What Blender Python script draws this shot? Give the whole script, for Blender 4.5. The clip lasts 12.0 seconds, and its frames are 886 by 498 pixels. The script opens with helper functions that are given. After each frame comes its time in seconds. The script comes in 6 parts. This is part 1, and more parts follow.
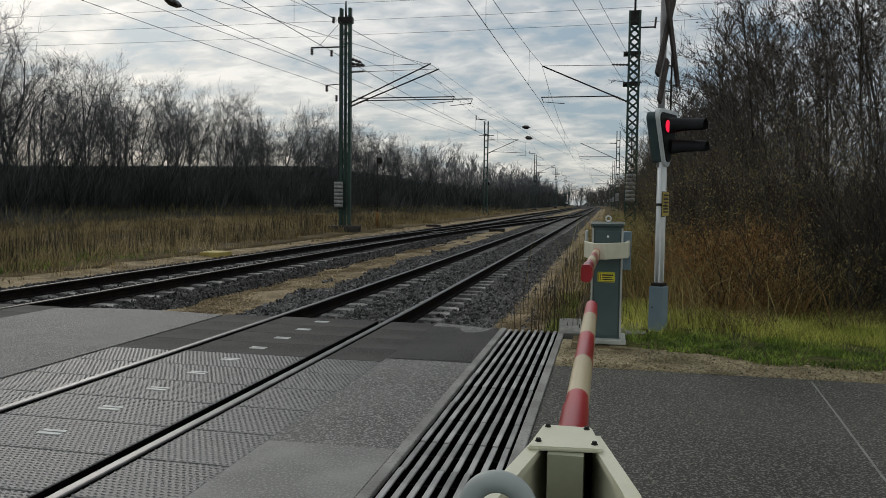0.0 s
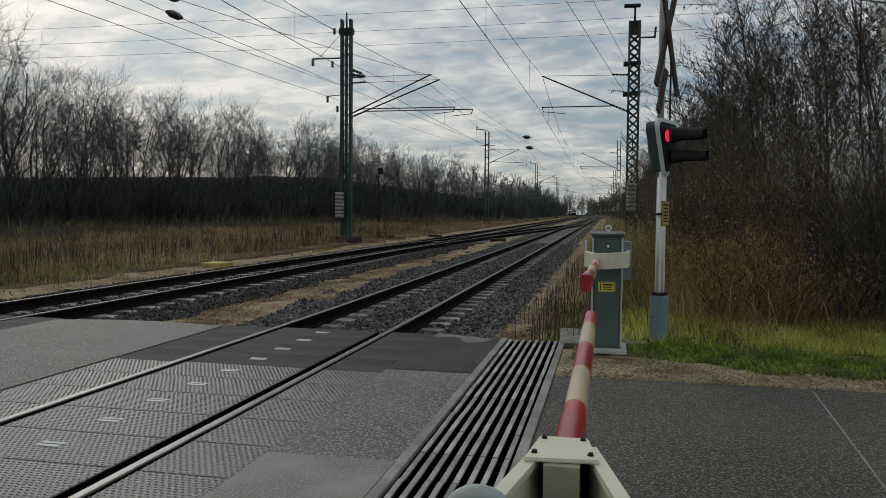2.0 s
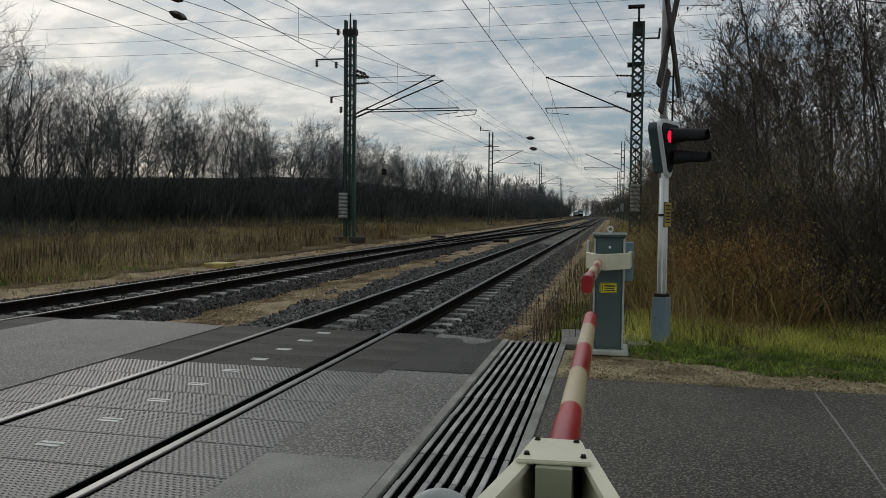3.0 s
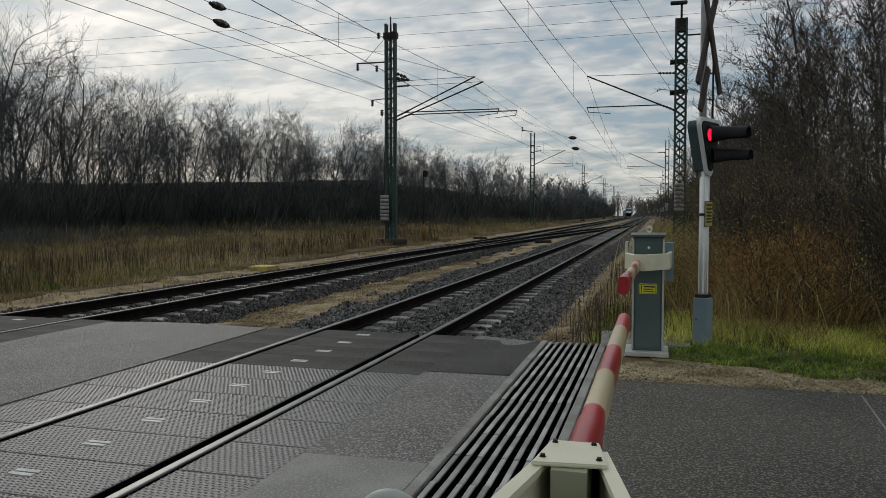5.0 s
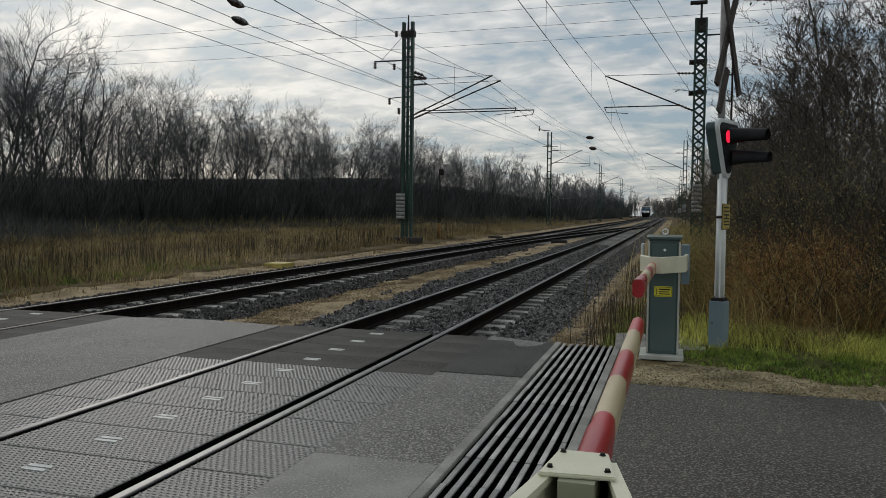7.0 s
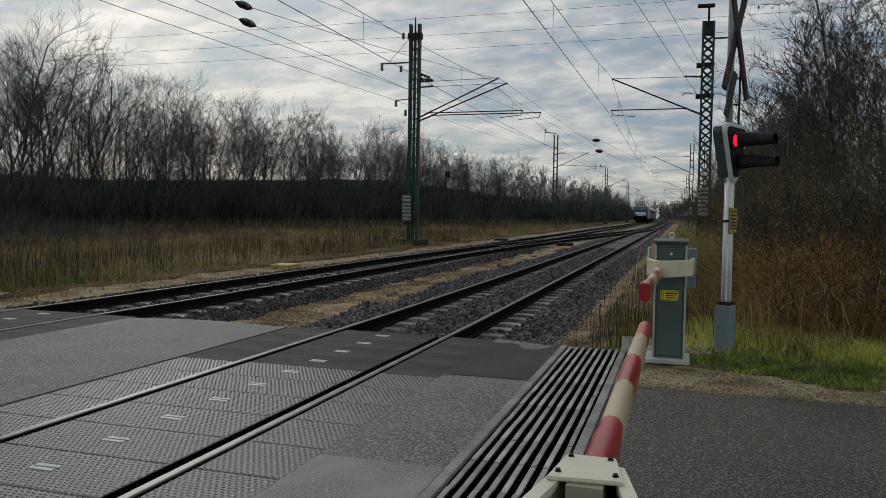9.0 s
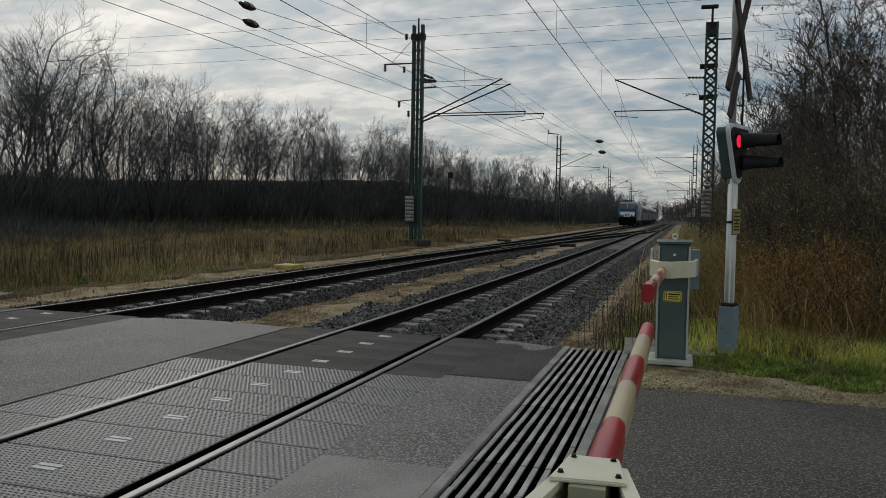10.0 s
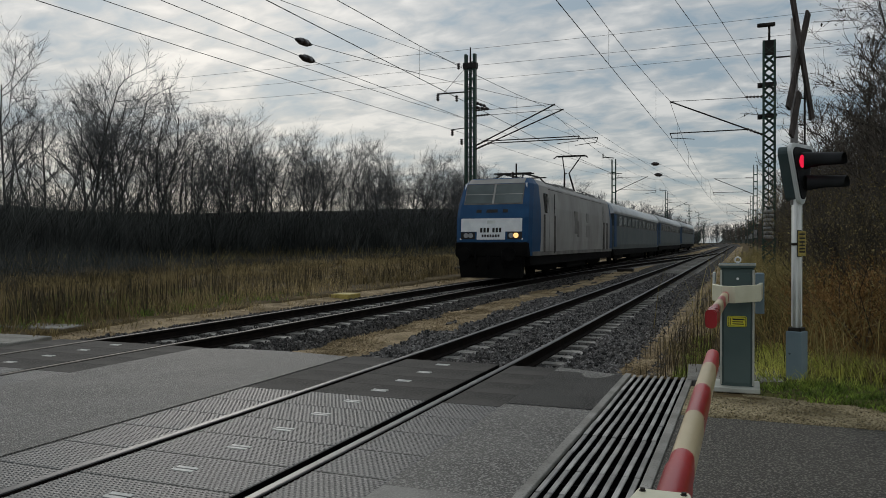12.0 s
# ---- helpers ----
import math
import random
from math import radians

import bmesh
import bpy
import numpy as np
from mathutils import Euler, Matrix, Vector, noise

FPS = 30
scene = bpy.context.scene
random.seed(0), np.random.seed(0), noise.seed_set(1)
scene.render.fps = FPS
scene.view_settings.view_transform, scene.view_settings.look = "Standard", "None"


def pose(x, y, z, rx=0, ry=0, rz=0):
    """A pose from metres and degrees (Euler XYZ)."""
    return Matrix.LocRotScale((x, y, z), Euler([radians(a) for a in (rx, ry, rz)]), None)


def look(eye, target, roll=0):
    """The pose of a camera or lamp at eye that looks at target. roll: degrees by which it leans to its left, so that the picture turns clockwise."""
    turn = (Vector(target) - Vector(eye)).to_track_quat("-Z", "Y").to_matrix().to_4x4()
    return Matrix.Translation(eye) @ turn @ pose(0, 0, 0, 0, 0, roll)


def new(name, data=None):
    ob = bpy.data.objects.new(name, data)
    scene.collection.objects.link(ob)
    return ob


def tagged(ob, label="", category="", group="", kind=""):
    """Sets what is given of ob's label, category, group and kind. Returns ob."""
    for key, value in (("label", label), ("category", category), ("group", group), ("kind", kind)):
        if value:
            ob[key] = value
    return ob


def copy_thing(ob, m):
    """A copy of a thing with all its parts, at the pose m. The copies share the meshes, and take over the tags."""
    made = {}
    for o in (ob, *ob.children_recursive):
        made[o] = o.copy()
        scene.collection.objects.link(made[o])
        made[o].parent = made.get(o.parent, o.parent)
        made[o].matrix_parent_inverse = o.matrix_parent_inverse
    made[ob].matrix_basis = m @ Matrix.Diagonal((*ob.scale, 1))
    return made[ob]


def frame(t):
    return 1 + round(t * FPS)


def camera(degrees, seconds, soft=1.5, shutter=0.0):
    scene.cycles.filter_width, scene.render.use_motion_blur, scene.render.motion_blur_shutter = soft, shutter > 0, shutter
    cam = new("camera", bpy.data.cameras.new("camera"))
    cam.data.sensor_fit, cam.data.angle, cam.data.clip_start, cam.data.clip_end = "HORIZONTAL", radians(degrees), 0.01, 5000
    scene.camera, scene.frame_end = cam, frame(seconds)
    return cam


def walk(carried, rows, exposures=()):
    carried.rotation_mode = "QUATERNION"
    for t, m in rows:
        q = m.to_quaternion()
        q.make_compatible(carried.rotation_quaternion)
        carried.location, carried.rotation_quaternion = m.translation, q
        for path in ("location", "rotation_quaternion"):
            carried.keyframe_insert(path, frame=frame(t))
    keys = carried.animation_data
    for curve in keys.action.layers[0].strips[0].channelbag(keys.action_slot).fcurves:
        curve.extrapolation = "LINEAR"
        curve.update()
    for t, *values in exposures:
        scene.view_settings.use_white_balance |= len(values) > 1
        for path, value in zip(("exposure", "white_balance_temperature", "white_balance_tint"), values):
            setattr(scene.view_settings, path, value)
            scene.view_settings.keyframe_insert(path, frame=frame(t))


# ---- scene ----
cam = camera(60.0, 12.0, soft=0.5)
PATH = [
    (0, (2.69, 0.819, 1.494), (2.275, 2.772, 1.376), 0.7),
    (0.5, (2.695, 0.817, 1.5), (2.275, 2.769, 1.383), 0.6),
    (1, (2.695, 0.815, 1.502), (2.274, 2.767, 1.387), 0.7),
    (1.5, (2.7, 0.808, 1.503), (2.284, 2.762, 1.408), 0.5),
    (2, (2.704, 0.82, 1.497), (2.285, 2.773, 1.405), 0.5),
    (2.5, (2.715, 0.824, 1.496), (2.291, 2.777, 1.405), 0.6),
    (3, (2.727, 0.837, 1.495), (2.298, 2.789, 1.405), 0.6),
    (5, (2.792, 0.833, 1.502), (2.255, 2.758, 1.415), 0),
    (5.5, (2.808, 0.831, 1.503), (2.265, 2.754, 1.417), 0.1),
    (6, (2.803, 0.853, 1.511), (2.248, 2.772, 1.424), 0.3),
    (6.5, (2.799, 0.859, 1.516), (2.232, 2.774, 1.427), 0.5),
    (7, (2.801, 0.864, 1.516), (2.225, 2.777, 1.425), 0.6),
    (9, (2.795, 0.852, 1.522), (2.205, 2.761, 1.436), 0.9),
    (9.5, (2.796, 0.851, 1.521), (2.203, 2.759, 1.436), 0.9),
    (10, (2.794, 0.858, 1.519), (2.197, 2.765, 1.435), 1),
    (10.5, (2.793, 0.854, 1.519), (2.193, 2.76, 1.436), 1),
    (11, (2.79, 0.862, 1.519), (2.187, 2.767, 1.436), 1),
    (11.5, (2.788, 0.85, 1.524), (2.172, 2.752, 1.451), 1),
    (11.6, (2.787, 0.849, 1.525), (2.156, 2.746, 1.462), 1),
    (11.75, (2.785, 0.848, 1.527), (2.119, 2.734, 1.483), 0.7),
    (11.9, (2.784, 0.846, 1.53), (2.082, 2.718, 1.505), 0.3),
    (12, (2.783, 0.845, 1.531), (2.05, 2.705, 1.516), -0.1),
]
walk(cam, [(t, look(eye, target, roll)) for t, eye, target, roll in PATH],
     exposures=[(0, 0.08), (1.2, 0.05), (1.6, -0.08), (3.0, -0.08), (5.0, -0.03), (5.5, -0.05), (6.0, -0.09), (6.5, -0.08), (7.0, 0.01), (9.0, -0.13), (10.5, -0.16), (11.4, -0.15), (12, -0.13)])


# ---- light ----
SUN_AZ, SUN_EL = radians(38), radians(24)          # left of the track's line, above the horizon
world = bpy.data.worlds.new("overcast_sky")
scene.world = world
world.use_nodes = True
wn, wl = world.node_tree.nodes, world.node_tree.links
wn.clear()


def wnode(kind, **values):
    n = wn.new(kind)
    for k, v in values.items():
        if k == "op":
            n.operation = v
        else:
            n.inputs[int(k[1:])].default_value = v
    return n


w_co = wn.new("ShaderNodeTexCoord")
w_sep = wn.new("ShaderNodeSeparateXYZ")
wl.new(w_co.outputs["Generated"], w_sep.inputs[0])
w_up = wnode("ShaderNodeMath", op="MAXIMUM", i1=0.0)
wl.new(w_sep.outputs[2], w_up.inputs[0])
w_den = wnode("ShaderNodeMath", op="ADD", i1=0.22)
wl.new(w_up.outputs[0], w_den.inputs[0])
w_px = wnode("ShaderNodeMath", op="DIVIDE")
w_py = wnode("ShaderNodeMath", op="DIVIDE")
wl.new(w_sep.outputs[0], w_px.inputs[0]), wl.new(w_den.outputs[0], w_px.inputs[1])
wl.new(w_sep.outputs[1], w_py.inputs[0]), wl.new(w_den.outputs[0], w_py.inputs[1])
w_plane = wn.new("ShaderNodeCombineXYZ")
wl.new(w_px.outputs[0], w_plane.inputs[0]), wl.new(w_py.outputs[0], w_plane.inputs[1])
w_map = wn.new("ShaderNodeMapping")
w_map.inputs["Rotation"].default_value = (0, 0, radians(24))
w_map.inputs["Scale"].default_value = (1.0, 1.45, 1)
wl.new(w_plane.outputs[0], w_map.inputs[0])
w_noise = wn.new("ShaderNodeTexNoise")
w_noise.inputs["Scale"].default_value, w_noise.inputs["Detail"].default_value = 2.6, 9
w_noise.inputs["Roughness"].default_value, w_noise.inputs["Distortion"].default_value = 0.53, 0.35
wl.new(w_map.outputs[0], w_noise.inputs[0])
w_ramp = wn.new("ShaderNodeValToRGB")
w_ramp.color_ramp.elements[0].position, w_ramp.color_ramp.elements[0].color = 0.40, (0.285, 0.37, 0.435, 1)
w_ramp.color_ramp.elements[1].position, w_ramp.color_ramp.elements[1].color = 0.61, (0.70, 0.70, 0.68, 1)
w_mid = w_ramp.color_ramp.elements.new(0.5)
w_mid.color = (0.46, 0.492, 0.507, 1)
w_cells = wn.new("ShaderNodeTexNoise")
w_cells.inputs["Scale"].default_value, w_cells.inputs["Detail"].default_value = 9.0, 6
w_cells.inputs["Roughness"].default_value, w_cells.inputs["Distortion"].default_value = 0.5, 0.6
wl.new(w_map.outputs[0], w_cells.inputs[0])
w_both = wn.new("ShaderNodeMix")
w_both.inputs[0].default_value = 0.36
wl.new(w_noise.outputs[0], w_both.inputs[2]), wl.new(w_cells.outputs[0], w_both.inputs[3])
wl.new(w_both.outputs[0], w_ramp.inputs[0])
w_sky = wn.new("ShaderNodeTexSky")
w_sky.sky_type, w_sky.sun_disc = "NISHITA", False
w_sky.sun_elevation, w_sky.sun_rotation = SUN_EL, -SUN_AZ
w_skydim = wnode("ShaderNodeVectorMath", op="SCALE")
w_skydim.inputs["Scale"].default_value = 0.10
wl.new(w_sky.outputs[0], w_skydim.inputs[0])
w_mix = wn.new("ShaderNodeMix")
w_mix.data_type = "RGBA"
w_mix.inputs[0].default_value = 0.88
wl.new(w_skydim.outputs[0], w_mix.inputs[6]), wl.new(w_ramp.outputs[0], w_mix.inputs[7])
# an overcast sky is brighter overhead than at the horizon
w_grad = wnode("ShaderNodeMath", op="MULTIPLY_ADD", i1=0.35, i2=0.9)
wl.new(w_up.outputs[0], w_grad.inputs[0])
w_lit = wnode("ShaderNodeVectorMath", op="SCALE")
wl.new(w_mix.outputs[2], w_lit.inputs[0]), wl.new(w_grad.outputs[0], w_lit.inputs["Scale"])
# the cloud is brighter towards the sun
w_dot = wnode("ShaderNodeVectorMath", op="DOT_PRODUCT")
w_dot.inputs[1].default_value = (-math.sin(SUN_AZ) * math.cos(SUN_EL), math.cos(SUN_AZ) * math.cos(SUN_EL), math.sin(SUN_EL))
wl.new(w_co.outputs["Generated"], w_dot.inputs[0])
w_pos = wnode("ShaderNodeMath", op="MAXIMUM", i1=0.0)
wl.new(w_dot.outputs["Value"], w_pos.inputs[0])
w_pow = wnode("ShaderNodeMath", op="POWER", i1=20.0)
wl.new(w_pos.outputs[0], w_pow.inputs[0])
w_glow = wnode("ShaderNodeMath", op="MULTIPLY_ADD", i1=0.2, i2=0.97)
wl.new(w_pow.outputs[0], w_glow.inputs[0])
w_sunny = wnode("ShaderNodeVectorMath", op="SCALE")
wl.new(w_lit.outputs[0], w_sunny.inputs[0]), wl.new(w_glow.outputs[0], w_sunny.inputs["Scale"])
w_bg = wn.new("ShaderNodeBackground")
w_bg.inputs[1].default_value = 1.05
w_out = wn.new("ShaderNodeOutputWorld")
wl.new(w_sunny.outputs[0], w_bg.inputs[0]), wl.new(w_bg.outputs[0], w_out.inputs[0])

sun = new("sun", bpy.data.lights.new("sun", "SUN"))
sun.data.energy, sun.data.angle, sun.data.color = 0.7, radians(12), (1, 0.95, 0.88)
sun_way = Vector((-math.sin(SUN_AZ) * math.cos(SUN_EL), math.cos(SUN_AZ) * math.cos(SUN_EL), math.sin(SUN_EL)))
sun.matrix_world = look(sun_way * 50, (0, 0, 0))


# ---- materials ----
def mat(name, a, b=None, scale=3.0, rough=0.8, metal=0.0, bump=0.3, fine=60.0, c=None, spread=0.12, emit=None, rnd=0.0, stretch=None, rvar=0.1, island=0.0, spec=None, thin=0.0, contrast=(0.48, 0.66)):
    """Two colours mixed by a broad noise, a third by a finer one, with relief from the fine noise."""
    m = bpy.data.materials.new(name)
    m.use_nodes = True
    n, l = m.node_tree.nodes, m.node_tree.links
    bs = n["Principled BSDF"]
    bs.inputs["Metallic"].default_value = metal
    bs.inputs["Specular IOR Level"].default_value = spec if spec is not None else 0.5 if rough < 0.5 else (0.25 if rough < 0.8 else 0.06)
    co = n.new("ShaderNodeTexCoord")
    src = co.outputs["Object"]
    if stretch:
        mp = n.new("ShaderNodeMapping")
        mp.inputs["Scale"].default_value = stretch
        l.new(src, mp.inputs[0])
        src = mp.outputs[0]
    big = n.new("ShaderNodeTexNoise")
    big.inputs["Scale"].default_value, big.inputs["Detail"].default_value = scale, 5
    small = n.new("ShaderNodeTexNoise")
    small.inputs["Scale"].default_value, small.inputs["Detail"].default_value = fine, 3
    l.new(src, big.inputs[0]), l.new(src, small.inputs[0])
    rp = n.new("ShaderNodeValToRGB")
    rp.color_ramp.elements[0].position, rp.color_ramp.elements[1].position = 0.5 - spread, 0.5 + spread
    rp.color_ramp.elements[0].color, rp.color_ramp.elements[1].color = (*a, 1), (*(b or a), 1)
    l.new(big.outputs[0], rp.inputs[0])
    col = rp.outputs[0]
    if c:
        rp2 = n.new("ShaderNodeValToRGB")
        rp2.color_ramp.elements[0].position, rp2.color_ramp.elements[1].position = contrast
        rp2.color_ramp.elements[0].color, rp2.color_ramp.elements[1].color = (0, 0, 0, 1), (1, 1, 1, 1)
        l.new(small.outputs[0], rp2.inputs[0])
        mx = n.new("ShaderNodeMix")
        mx.data_type = "RGBA"
        l.new(rp2.outputs[0], mx.inputs[0]), l.new(col, mx.inputs[6])
        mx.inputs[7].default_value = (*c, 1)
        col = mx.outputs[2]
    if rnd or island:
        hs = n.new("ShaderNodeHueSaturation")
        mr = n.new("ShaderNodeMapRange")
        if island:
            rs = n.new("ShaderNodeNewGeometry").outputs["Random Per Island"]
        else:
            rs = n.new("ShaderNodeObjectInfo").outputs["Random"]
        d = rnd or island
        mr.inputs[3].default_value, mr.inputs[4].default_value = 1 - d, 1 + d
        l.new(rs, mr.inputs[0]), l.new(mr.outputs[0], hs.inputs["Value"]), l.new(col, hs.inputs["Color"])
        col = hs.outputs[0]
    l.new(col, bs.inputs["Base Color"])
    rr = n.new("ShaderNodeMapRange")
    rr.inputs[3].default_value, rr.inputs[4].default_value = max(0.03, rough - rvar), min(1, rough + rvar)
    l.new(big.outputs[0], rr.inputs[0]), l.new(rr.outputs[0], bs.inputs["Roughness"])
    if bump:
        bp = n.new("ShaderNodeBump")
        bp.inputs["Strength"].default_value, bp.inputs["Distance"].default_value = bump, 0.02
        l.new(small.outputs[0], bp.inputs["Height"]), l.new(bp.outputs[0], bs.inputs["Normal"])
    if thin:
        tl, ms = n.new("ShaderNodeBsdfTranslucent"), n.new("ShaderNodeMixShader")
        ms.inputs[0].default_value = thin
        l.new(col, tl.inputs["Color"])
        l.new(bs.outputs[0], ms.inputs[1]), l.new(tl.outputs[0], ms.inputs[2])
        l.new(ms.outputs[0], n["Material Output"].inputs["Surface"])
    if emit:
        bs.inputs["Emission Color"].default_value, bs.inputs["Emission Strength"].default_value = (*emit[0], 1), emit[1]
    return m


